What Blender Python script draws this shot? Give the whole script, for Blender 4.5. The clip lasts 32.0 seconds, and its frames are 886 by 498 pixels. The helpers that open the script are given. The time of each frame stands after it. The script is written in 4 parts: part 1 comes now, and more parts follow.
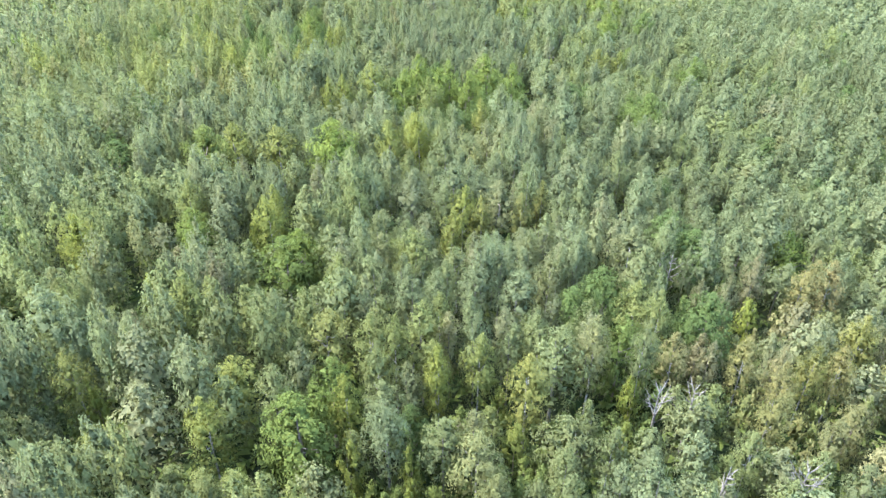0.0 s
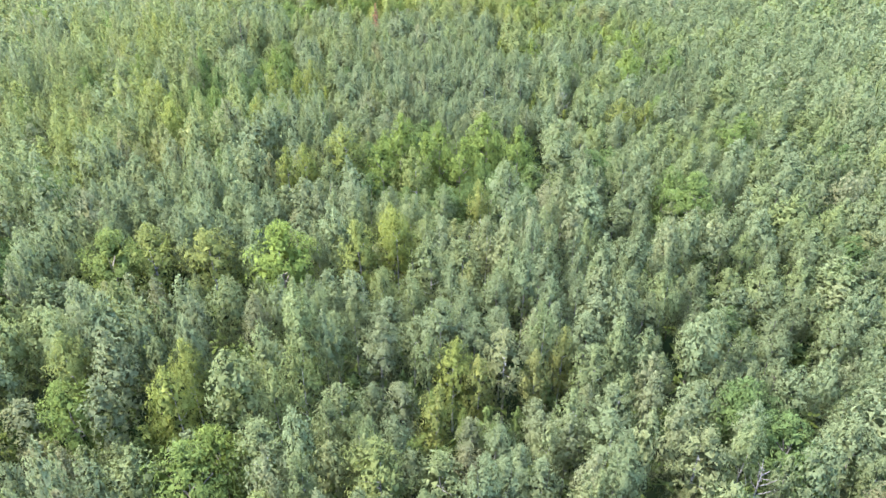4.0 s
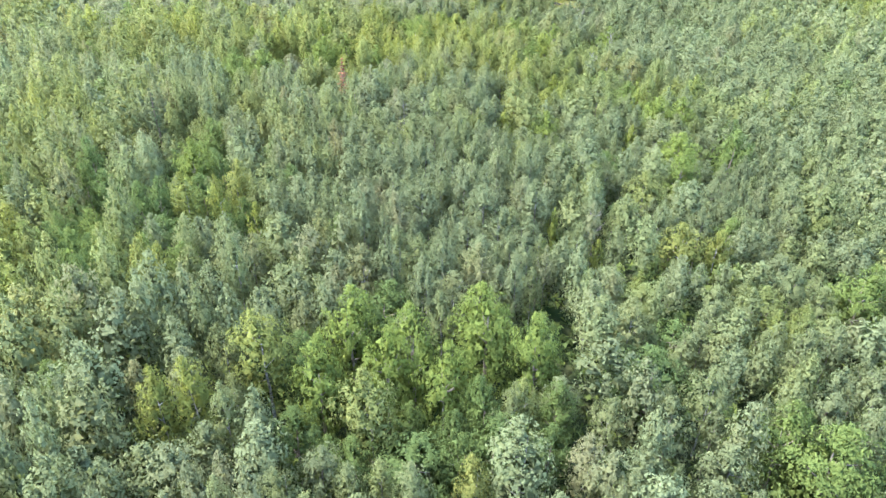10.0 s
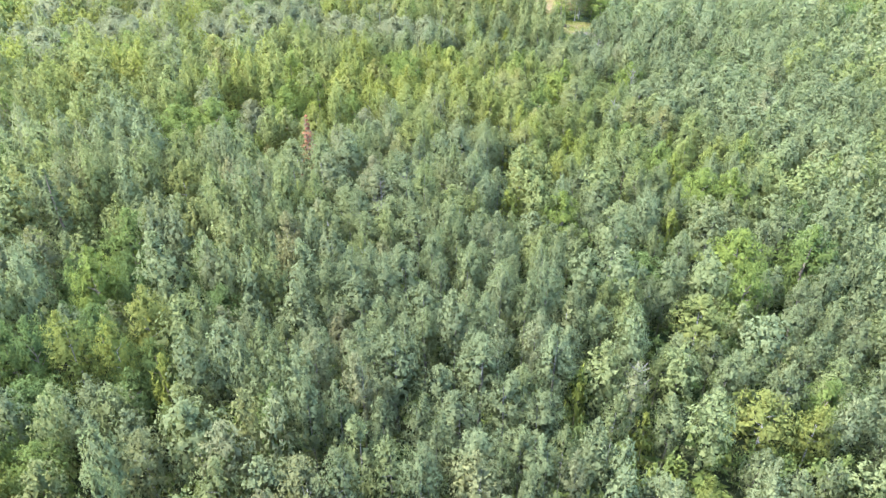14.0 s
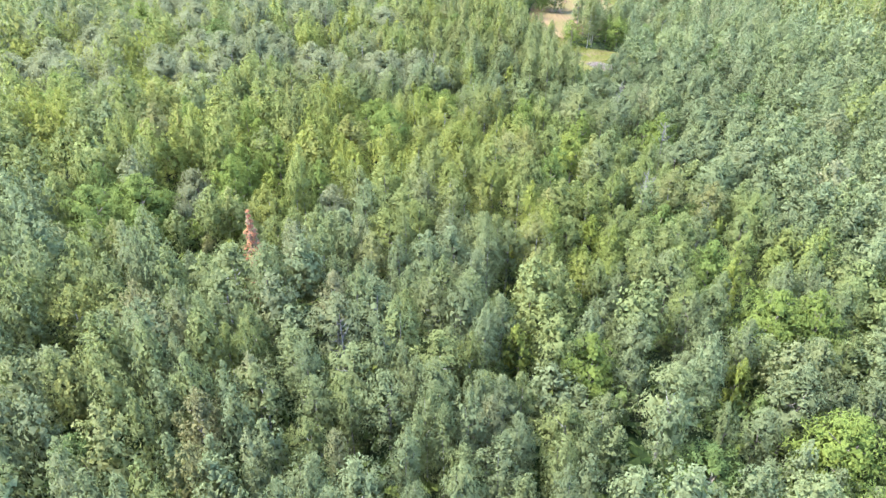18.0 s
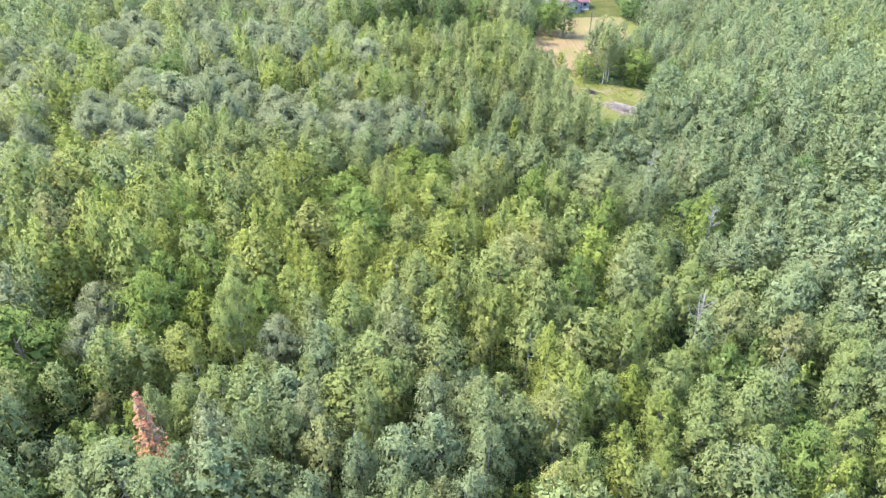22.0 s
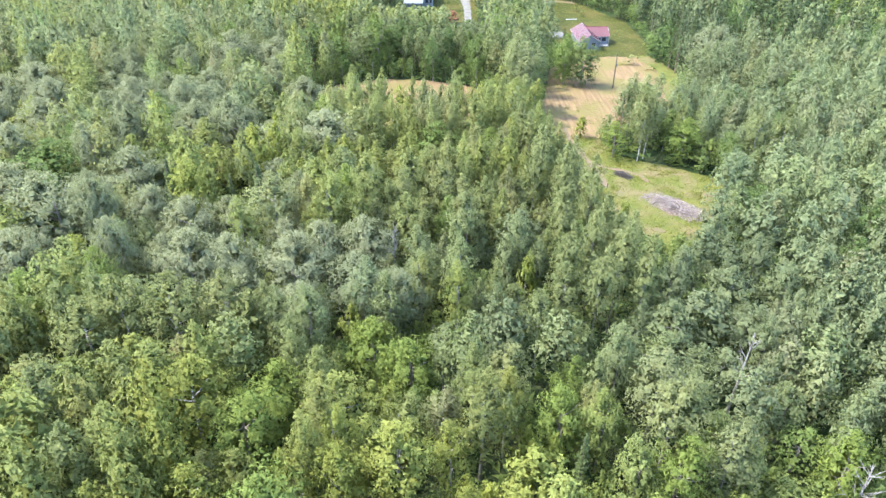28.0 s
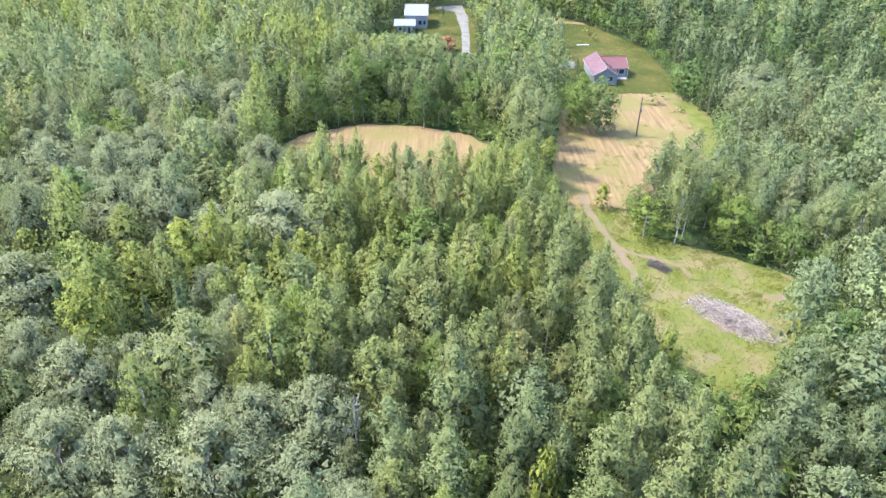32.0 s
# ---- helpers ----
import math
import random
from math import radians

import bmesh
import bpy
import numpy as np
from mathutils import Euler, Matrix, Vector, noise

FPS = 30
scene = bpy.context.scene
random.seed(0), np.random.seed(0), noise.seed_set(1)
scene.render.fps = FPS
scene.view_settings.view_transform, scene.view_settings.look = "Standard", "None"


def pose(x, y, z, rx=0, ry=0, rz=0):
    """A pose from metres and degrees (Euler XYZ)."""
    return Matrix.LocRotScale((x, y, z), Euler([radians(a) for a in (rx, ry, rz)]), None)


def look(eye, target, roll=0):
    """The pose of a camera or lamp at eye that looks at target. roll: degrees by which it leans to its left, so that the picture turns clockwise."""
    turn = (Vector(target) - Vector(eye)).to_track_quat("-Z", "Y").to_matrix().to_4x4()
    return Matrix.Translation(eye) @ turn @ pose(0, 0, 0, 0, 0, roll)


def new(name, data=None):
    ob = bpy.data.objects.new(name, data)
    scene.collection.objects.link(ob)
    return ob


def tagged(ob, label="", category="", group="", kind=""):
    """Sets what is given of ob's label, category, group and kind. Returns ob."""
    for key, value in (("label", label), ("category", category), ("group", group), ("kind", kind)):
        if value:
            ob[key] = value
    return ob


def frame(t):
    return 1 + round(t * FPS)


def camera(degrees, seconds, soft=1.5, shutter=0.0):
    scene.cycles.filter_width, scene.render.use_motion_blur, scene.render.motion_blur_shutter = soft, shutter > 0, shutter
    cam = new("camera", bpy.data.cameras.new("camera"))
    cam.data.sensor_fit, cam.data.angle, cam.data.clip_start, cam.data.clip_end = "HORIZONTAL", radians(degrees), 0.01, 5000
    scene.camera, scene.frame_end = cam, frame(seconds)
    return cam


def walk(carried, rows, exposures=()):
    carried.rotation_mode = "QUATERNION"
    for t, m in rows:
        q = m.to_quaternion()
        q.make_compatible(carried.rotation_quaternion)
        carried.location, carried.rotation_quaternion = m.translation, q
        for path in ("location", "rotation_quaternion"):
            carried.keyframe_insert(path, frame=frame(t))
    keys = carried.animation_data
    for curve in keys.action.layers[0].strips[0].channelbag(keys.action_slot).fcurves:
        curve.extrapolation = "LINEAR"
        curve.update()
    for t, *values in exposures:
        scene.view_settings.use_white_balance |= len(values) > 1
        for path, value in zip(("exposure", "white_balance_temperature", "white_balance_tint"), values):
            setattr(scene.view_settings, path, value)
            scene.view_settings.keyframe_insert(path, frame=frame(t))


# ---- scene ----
# Level flight over a mixed wood: metres, y ahead, the ground at z = 0.
cam = camera(67.0, 32.0, 1.42)
METRES, EYE, TILT, LEAN, TURN = 240.0, 55.0, -32.52, 0.0, 0.0
AHEAD = 1.0737
ROWS = [
    (0.0, 0.0, 0.0, 0.0, 0.0, 0.0, -0.0),
    (0.5, 0.0009, 0.0134, 0.0089, -0.0, 0.02, -0.0),
    (1.0, 0.0017, 0.0267, 0.0178, -0.02, 0.03, -0.01),
    (1.5, 0.0025, 0.0401, 0.0268, -0.03, 0.06, -0.01),
    (2.0, 0.0034, 0.0534, 0.0359, -0.05, 0.08, -0.02),
    (2.5, 0.0043, 0.0667, 0.0449, -0.06, 0.11, -0.02),
    (3.0, 0.0051, 0.0798, 0.0541, -0.08, 0.11, -0.02),
    (3.5, 0.0061, 0.0929, 0.0632, -0.08, 0.1, -0.03),
    (4.0, 0.007, 0.1061, 0.0721, -0.09, 0.14, -0.03),
    (4.5, 0.0079, 0.1191, 0.0812, -0.08, 0.14, -0.05),
    (6.5, 0.0118, 0.1723, 0.1177, -0.08, 0.14, -0.07),
    (7.0, 0.0127, 0.1855, 0.1266, -0.08, 0.14, -0.07),
    (7.5, 0.0137, 0.1987, 0.1356, -0.08, 0.17, -0.07),
    (8.0, 0.0145, 0.2118, 0.1445, -0.1, 0.18, -0.06),
    (8.5, 0.0154, 0.2248, 0.1534, -0.1, 0.19, -0.04),
    (9.0, 0.0162, 0.2378, 0.1624, -0.12, 0.18, -0.05),
    (9.5, 0.0172, 0.2507, 0.1713, -0.12, 0.19, -0.06),
    (10.0, 0.0181, 0.2637, 0.1801, -0.12, 0.21, -0.04),
    (10.5, 0.0191, 0.2768, 0.1888, -0.13, 0.22, -0.05),
    (11.0, 0.0199, 0.2897, 0.1978, -0.13, 0.2, -0.05),
    (11.5, 0.0207, 0.3027, 0.2066, -0.15, 0.19, -0.07),
    (12.0, 0.0215, 0.3156, 0.2155, -0.17, 0.19, -0.07),
    (12.5, 0.0223, 0.3285, 0.2242, -0.17, 0.2, -0.06),
    (13.0, 0.0231, 0.3414, 0.2329, -0.2, 0.23, -0.05),
    (13.5, 0.0242, 0.3544, 0.2418, -0.18, 0.23, -0.04),
    (14.0, 0.0249, 0.3675, 0.2507, -0.22, 0.23, -0.06),
    (14.5, 0.026, 0.3803, 0.2597, -0.2, 0.23, -0.05),
    (16.5, 0.0299, 0.4319, 0.2956, -0.18, 0.16, -0.1),
    (17.0, 0.0307, 0.4448, 0.3044, -0.19, 0.17, -0.12),
    (17.5, 0.0316, 0.4575, 0.3133, -0.19, 0.17, -0.12),
    (18.0, 0.0325, 0.4704, 0.3221, -0.2, 0.18, -0.13),
    (18.5, 0.0332, 0.4832, 0.3309, -0.22, 0.2, -0.14),
    (19.0, 0.0341, 0.4959, 0.3397, -0.23, 0.19, -0.15),
    (19.5, 0.035, 0.5087, 0.3484, -0.22, 0.2, -0.14),
    (20.0, 0.0358, 0.5213, 0.357, -0.24, 0.22, -0.16),
    (20.5, 0.0366, 0.5341, 0.3657, -0.25, 0.23, -0.18),
    (21.0, 0.0375, 0.5467, 0.3744, -0.25, 0.22, -0.17),
    (21.5, 0.0383, 0.5595, 0.3831, -0.26, 0.24, -0.19),
    (22.0, 0.0392, 0.5723, 0.3918, -0.26, 0.25, -0.18),
    (22.5, 0.04, 0.5851, 0.4003, -0.25, 0.27, -0.18),
    (23.0, 0.0407, 0.5978, 0.4089, -0.3, 0.28, -0.2),
    (23.5, 0.0417, 0.6106, 0.4176, -0.28, 0.28, -0.18),
    (24.0, 0.0426, 0.6232, 0.4262, -0.3, 0.27, -0.19),
    (24.5, 0.0436, 0.6359, 0.4349, -0.29, 0.27, -0.18),
    (25.0, 0.0445, 0.6486, 0.4436, -0.28, 0.25, -0.17),
    (25.5, 0.0455, 0.6612, 0.4523, -0.28, 0.25, -0.19),
    (27.5, 0.0489, 0.7117, 0.4866, -0.33, 0.27, -0.19),
    (28.0, 0.0499, 0.7242, 0.4954, -0.32, 0.26, -0.19),
    (28.5, 0.0507, 0.7367, 0.504, -0.33, 0.26, -0.2),
    (29.0, 0.0517, 0.7492, 0.5127, -0.33, 0.26, -0.2),
    (29.5, 0.0526, 0.7617, 0.5212, -0.33, 0.27, -0.21),
    (30.0, 0.0536, 0.7741, 0.5299, -0.32, 0.25, -0.21),
    (30.5, 0.0545, 0.7866, 0.5383, -0.32, 0.26, -0.21),
    (31.0, 0.0555, 0.7991, 0.5467, -0.3, 0.28, -0.22),
    (31.5, 0.0564, 0.8113, 0.5554, -0.3, 0.26, -0.24),
    (32.0, 0.0573, 0.8238, 0.5639, -0.29, 0.29, -0.22),
]
walk(cam, [(t, pose(0, 0, EYE, TILT, LEAN, TURN) @ pose(METRES * x, METRES * AHEAD * y, METRES * z, 90 + pitch, roll, yaw))
           for t, x, y, z, yaw, pitch, roll in ROWS], [(0, 3.55), (16, 3.59), (24, 3.51), (28, 3.50), (32, 3.40)])

# ---- sky and sun ----
SUN_ELEVATION, SUN_FROM = 54.0, (-1.0, 0.20)
sky_world = bpy.data.worlds.new("sky")
scene.world = sky_world
sky_world.use_nodes = True
sky = sky_world.node_tree.nodes.new("ShaderNodeTexSky")
sky.sky_type, sky.sun_disc = "NISHITA", False
sky.sun_elevation = radians(SUN_ELEVATION)
sky.sun_rotation = math.atan2(SUN_FROM[0], SUN_FROM[1])
background = sky_world.node_tree.nodes["Background"]
background.inputs["Strength"].default_value = 0.15
sky_world.node_tree.links.new(sky.outputs[0], background.inputs["Color"])
sun = new("sun", bpy.data.lights.new("sun", "SUN"))
sun.data.energy, sun.data.angle, sun.data.color = 1.5, radians(1.2), (1.0, 0.96, 0.89)
flat = math.hypot(*SUN_FROM)
sun.matrix_world = look((SUN_FROM[0] / flat * math.cos(radians(SUN_ELEVATION)), SUN_FROM[1] / flat * math.cos(radians(SUN_ELEVATION)),
                         math.sin(radians(SUN_ELEVATION))), (0, 0, 0))


# ---- materials ----
def material(name):
    m = bpy.data.materials.new(name)
    m.use_nodes = True
    return m, m.node_tree.nodes, m.node_tree.links, m.node_tree.nodes["Principled BSDF"]


def mixed(nodes, links, factor, a, b, blend="MIX"):
    n = nodes.new("ShaderNodeMix")
    n.data_type, n.blend_type = "RGBA", blend
    for socket, value in ((n.inputs["Factor"], factor), (n.inputs["A"], a), (n.inputs["B"], b)):
        if isinstance(value, bpy.types.NodeSocket):
            links.new(value, socket)
        elif isinstance(value, (int, float)):
            socket.default_value = value
        else:
            socket.default_value = (*value, 1)
    return n.outputs["Result"]


def noise_of(nodes, links, scale, detail=4.0, low=0.35, high=0.65, stretch=None, space="Object"):
    """Noise between 0 and 1, in metres."""
    where = nodes.new("ShaderNodeTexCoord").outputs[space]
    if space == "World":
        where = nodes.new("ShaderNodeNewGeometry").outputs["Position"]
    if stretch:
        turn = nodes.new("ShaderNodeMapping")
        turn.inputs["Scale"].default_value = stretch
        links.new(where, turn.inputs["Vector"])
        where = turn.outputs["Vector"]
    n = nodes.new("ShaderNodeTexNoise")
    n.inputs["Scale"].default_value, n.inputs["Detail"].default_value = scale, detail
    links.new(where, n.inputs["Vector"])
    span = nodes.new("ShaderNodeMapRange")
    span.inputs["From Min"].default_value, span.inputs["From Max"].default_value = low, high
    links.new(n.outputs["Fac"], span.inputs["Value"])
    return span.outputs["Result"]


def leaf_material(name, cool, warm, gloss=0.5, through_leaf=0.3, joined=False):
    """Foliage. Each tree has a tint between cool and warm, each tuft its own shade."""
    m, nodes, links, shader = material(name)
    if joined:
        tint = nodes.new("ShaderNodeAttribute")
        tint.attribute_name = "tint"
        colour = tint.outputs["Color"]
    else:
        colour = nodes.new("ShaderNodeObjectInfo").outputs["Color"]
    parts = nodes.new("ShaderNodeSeparateColor")
    links.new(colour, parts.inputs["Color"])
    tone = mixed(nodes, links, parts.outputs["Red"], cool, warm)
    tone = mixed(nodes, links, parts.outputs["Blue"], tone, (0.24, 0.175, 0.105))
    # Fine noise varies leaf tone and paints shaded gaps between leaves into it.
    leaf_gap_noise = noise_of(nodes, links, 7.0, 2.0, 0.35, 0.65)
    tone = mixed(nodes, links, leaf_gap_noise, mixed(nodes, links, 1.0, tone, (0.86, 0.87, 0.88), "MULTIPLY"), mixed(nodes, links, 1.0, tone, (1.12, 1.11, 1.09), "MULTIPLY"))
    ruffle = nodes.new("ShaderNodeBump")
    ruffle.inputs["Strength"].default_value, ruffle.inputs["Distance"].default_value = 0.35, 0.08
    links.new(leaf_gap_noise, ruffle.inputs["Height"])
    links.new(ruffle.outputs[0], shader.inputs["Normal"])
    bright = nodes.new("ShaderNodeHueSaturation")
    shade = nodes.new("ShaderNodeMath")
    shade.operation = "MULTIPLY_ADD"
    links.new(nodes.new("ShaderNodeNewGeometry").outputs["Random Per Island"], shade.inputs[0])
    shade.inputs[1].default_value, shade.inputs[2].default_value = 0.16, 0.92
    vary = nodes.new("ShaderNodeMath")
    vary.operation = "MULTIPLY"
    links.new(shade.outputs[0], vary.inputs[0])
    links.new(parts.outputs["Green"], vary.inputs[1])
    links.new(vary.outputs[0], bright.inputs["Value"])
    links.new(tone, bright.inputs["Color"])
    links.new(bright.outputs["Color"], shader.inputs["Base Color"])
    shader.inputs["Roughness"].default_value = gloss
    shader.inputs["Specular IOR Level"].default_value = 0.03
    glow = nodes.new("ShaderNodeBsdfTranslucent")
    links.new(mixed(nodes, links, 0.6, bright.outputs["Color"], (0.90, 1.0, 0.86), "MULTIPLY"), glow.inputs["Color"])
    both = nodes.new("ShaderNodeMixShader")
    both.inputs["Fac"].default_value = through_leaf
    links.new(shader.outputs[0], both.inputs[1])
    links.new(glow.outputs[0], both.inputs[2])
    links.new(both.outputs[0], nodes["Material Output"].inputs["Surface"])
    return m


def rough_material(name, a, b, scale, c=None, scale_c=1.0, bump=0.3, roughness=0.9, stretch=None, metallic=0.0, space="Object"):
    """Two colours mixed by noise, a third in patches, and relief."""
    m, nodes, links, shader = material(name)
    n = noise_of(nodes, links, scale, 6.0, 0.3, 0.7, stretch, space)
    colour = mixed(nodes, links, n, a, b)
    if c:
        colour = mixed(nodes, links, noise_of(nodes, links, scale_c, 4.0, 0.46, 0.62, None, space), colour, c)
    links.new(colour, shader.inputs["Base Color"])
    shader.inputs["Specular IOR Level"].default_value = 0.12 if roughness > 0.7 else 0.4
    shader.inputs["Roughness"].default_value, shader.inputs["Metallic"].default_value = roughness, metallic
    raised = nodes.new("ShaderNodeBump")
    raised.inputs["Strength"].default_value, raised.inputs["Distance"].default_value = bump, 0.05
    links.new(n, raised.inputs["Height"])
    links.new(raised.outputs[0], shader.inputs["Normal"])
    return m


# kind: cool tint, warm tint, roughness, share of light let through
LEAVES = {
    "aspen": ((0.135, 0.161, 0.082), (0.173, 0.192, 0.047), 0.65, 0.45),
    "poplar": ((0.132, 0.156, 0.071), (0.168, 0.183, 0.047), 0.65, 0.45),
    "alder": ((0.133, 0.157, 0.078), (0.167, 0.196, 0.044), 0.65, 0.45),
    "birch": ((0.142, 0.167, 0.076), (0.178, 0.196, 0.047), 0.65, 0.45),
    "maple": ((0.095, 0.136, 0.048), (0.158, 0.196, 0.045), 0.65, 0.45),
    "oak": ((0.139, 0.158, 0.086), (0.189, 0.200, 0.110), 0.7, 0.42),
    "spruce": ((0.053, 0.072, 0.029), (0.080, 0.108, 0.044), 0.65, 0.2),
    "sapling": ((0.114, 0.152, 0.052), (0.189, 0.212, 0.046), 0.65, 0.45),
}
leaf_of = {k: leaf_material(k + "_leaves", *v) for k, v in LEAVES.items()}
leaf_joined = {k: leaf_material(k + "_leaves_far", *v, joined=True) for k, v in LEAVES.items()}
bark_of = {
    "aspen": rough_material("aspen_bark", (0.14, 0.14, 0.12), (0.21, 0.205, 0.18), 3.0, (0.05, 0.045, 0.04), 6.0, 0.4),
    "poplar": rough_material("poplar_bark", (0.15, 0.145, 0.12), (0.21, 0.20, 0.17), 3.0, (0.06, 0.055, 0.05), 6.0, 0.4),
    "alder": rough_material("alder_bark", (0.11, 0.10, 0.085), (0.17, 0.155, 0.13), 4.0, None, 1.0, 0.5),
    "birch": rough_material("birch_bark", (0.24, 0.235, 0.22), (0.32, 0.31, 0.29), 3.0, (0.06, 0.055, 0.05), 5.0, 0.3),
    "maple": rough_material("maple_bark", (0.14, 0.12, 0.10), (0.22, 0.19, 0.16), 5.0, None, 1.0, 0.6),
    "oak": rough_material("oak_bark", (0.16, 0.15, 0.13), (0.26, 0.24, 0.21), 5.0, None, 1.0, 0.6),
    "spruce": rough_material("spruce_bark", (0.10, 0.075, 0.06), (0.17, 0.13, 0.10), 6.0, None, 1.0, 0.6),
    "sapling": rough_material("sapling_bark", (0.20, 0.17, 0.12), (0.28, 0.24, 0.17), 6.0, None, 1.0, 0.4),
}
dead_wood = rough_material("dead_wood", (0.15, 0.14, 0.125), (0.22, 0.205, 0.19), 6.0, (0.08, 0.072, 0.065), 4.0, 0.4)
rust_needles = rough_material("rust_needles", (0.18, 0.066, 0.034), (0.23, 0.098, 0.050), 3.0, (0.13, 0.09, 0.06), 2.0, 0.2)
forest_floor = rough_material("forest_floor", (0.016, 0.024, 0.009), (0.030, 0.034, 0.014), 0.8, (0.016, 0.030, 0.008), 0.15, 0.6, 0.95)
grass_ground = rough_material("grass_ground", (0.050, 0.064, 0.013), (0.086, 0.086, 0.022), 0.35, (0.104, 0.086, 0.042), 0.16, 0.5, 0.95)
lawn_ground = rough_material("lawn_ground", (0.022, 0.028, 0.0035), (0.034, 0.037, 0.005), 0.25, (0.050, 0.044, 0.010), 0.1, 0.4, 0.95)
hay_ground = rough_material("hay_ground", (0.084, 0.056, 0.028), (0.158, 0.110, 0.058), 0.6, (0.098, 0.082, 0.030), 0.10, 0.5, 0.95, (2.6, 0.16, 1.0))
soil_ground = rough_material("soil_ground", (0.092, 0.068, 0.044), (0.112, 0.084, 0.057), 0.8, (0.085, 0.078, 0.034), 0.4, 0.4, 0.95)
gravel_ground = rough_material("gravel_ground", (0.10, 0.097, 0.090), (0.13, 0.126, 0.119), 1.5, (0.085, 0.08, 0.072), 0.5, 0.4, 0.95)


# ---- helpers for meshes ----
def soup_mesh(name, points, sides, mats, tint=None, facing=None):
    """A mesh of separate faces, each with its own corners; points: (faces, sides, 3); facing: the way the foliage round each face turns."""
    me = bpy.data.meshes.new(name)
    n = len(points)
    me.vertices.add(n * sides)
    me.vertices.foreach_set("co", np.ascontiguousarray(points, dtype=np.float32).ravel())
    me.loops.add(n * sides)
    me.loops.foreach_set("vertex_index", np.arange(n * sides, dtype=np.int32))
    me.polygons.add(n)
    me.polygons.foreach_set("loop_start", np.arange(0, n * sides, sides, dtype=np.int32))
    for mat in mats:
        me.materials.append(mat)
    if tint is not None:
        layer = me.attributes.new("tint", "FLOAT_COLOR", "FACE")
        rgba = np.zeros((n, 4), np.float32)
        rgba[:, :tint.shape[1]], rgba[:, 3] = tint, 1
        layer.data.foreach_set("color", rgba.ravel())
    me.update(calc_edges=True)
    if facing is not None:
        layer = me.attributes.new("custom_normal", "FLOAT_VECTOR", "POINT")
        layer.data.foreach_set("vector", np.repeat(np.asarray(facing, np.float32), sides, 0).ravel())
        me.update()
    return me


def crown_mesh(name, kind, seed, count, size, mat):
    points, facing = crown_soup(kind, seed, count, size)
    return soup_mesh(name, points, 3, [mat], None, facing)


def bmesh_mesh(name, bm, mat):
    me = bpy.data.meshes.new(name)
    bm.normal_update()
    bm.to_mesh(me)
    bm.free()
    for m in (mat if isinstance(mat, (list, tuple)) else [mat]):
        me.materials.append(m)
    return me


def part(name, bm, mat, parent, label=""):
    ob = new(name, bm if isinstance(bm, bpy.types.Mesh) else bmesh_mesh(name, bm, mat))
    ob.parent = parent
    return tagged(ob, label)


def thing(name, label, category, at=None, group="", kind=""):
    ob = new(name)
    ob.empty_display_size = 0.2
    if at is not None:
        ob.matrix_world = at
    return tagged(ob, label, category, group, kind)


def limb(bm, points, radii, sides=6):
    """A tapered round limb through points."""
    rings = []
    points = [Vector(p) for p in points]
    for i, (p, r) in enumerate(zip(points, radii)):
        way = (points[min(i + 1, len(points) - 1)] - points[max(i - 1, 0)]).normalized()
        a = way.orthogonal().normalized()
        b = way.cross(a)
        rings.append([bm.verts.new(p + r * (math.cos(2 * math.pi * k / sides) * a + math.sin(2 * math.pi * k / sides) * b)) for k in range(sides)])
    for low, high in zip(rings, rings[1:]):
        for k in range(sides):
            j = (k + 1) % sides
            a, b = low[k], low[j]
            bm.faces.new((a, b, high[j], high[k]))
    bm.faces.new(rings[0][::-1])
    bm.faces.new(rings[-1])


def box(bm, x0, x1, y0, y1, z0, z1, m=None):
    made = bmesh.ops.create_cube(bm, size=1.0, matrix=Matrix.LocRotScale(((x0 + x1) / 2, (y0 + y1) / 2, (z0 + z1) / 2), None, (x1 - x0, y1 - y0, z1 - z0)))
    if m is not None:
        bmesh.ops.transform(bm, matrix=m, verts=made["verts"])
    return made["verts"]


# ---- ground ----
def inside(poly, x, y):
    """Which of the points lie in the outline."""
    x, y = np.asarray(x, float), np.asarray(y, float)
    odd = np.zeros(x.shape, bool)
    for (ax, ay), (bx, by) in zip(poly, poly[1:] + poly[:1]):
        cross = ((ay > y) != (by > y)) & (x < (bx - ax) * (y - ay) / (by - ay + 1e-9) + ax)
        odd ^= cross
    return odd


GLADE = [(31, 351), (30.5, 338), (33, 327), (37.5, 318), (42, 309.5), (45, 306.5), (49, 307.5), (55, 313), (61, 320), (65, 327), (65, 332), (56, 338), (47, 343), (45.5, 351), (40, 354)]
FIELD = [(35, 352), (44, 351), (53, 357), (63, 366), (70, 377), (74, 395), (71, 411), (60, 413), (46, 408), (41, 397), (37, 378), (34, 362)]
LAWN = [(45, 405), (60, 411), (70, 409), (74, 420), (74, 450), (62, 480), (46, 496), (43, 480), (45, 460), (46, 440), (44, 425)]
HOLLOW = [(-18, 379), (-14, 385), (-3, 390), (9, 389), (20, 384), (27, 374), (25, 360), (14, 351), (0, 353), (-13, 364)]
YARD = [(-3, 465), (9, 461), (11, 445), (17, 440), (18, 431), (24, 431), (25, 470), (25, 500), (14, 506), (0, 488)]
DRIVE = [(19.4, 432), (21.6, 432), (22.6, 455), (23.2, 488), (21.5, 506), (12, 503), (12, 499), (18.8, 495), (20.4, 470), (20.2, 452)]
OPEN = [GLADE, FIELD, LAWN, HOLLOW, YARD, DRIVE]

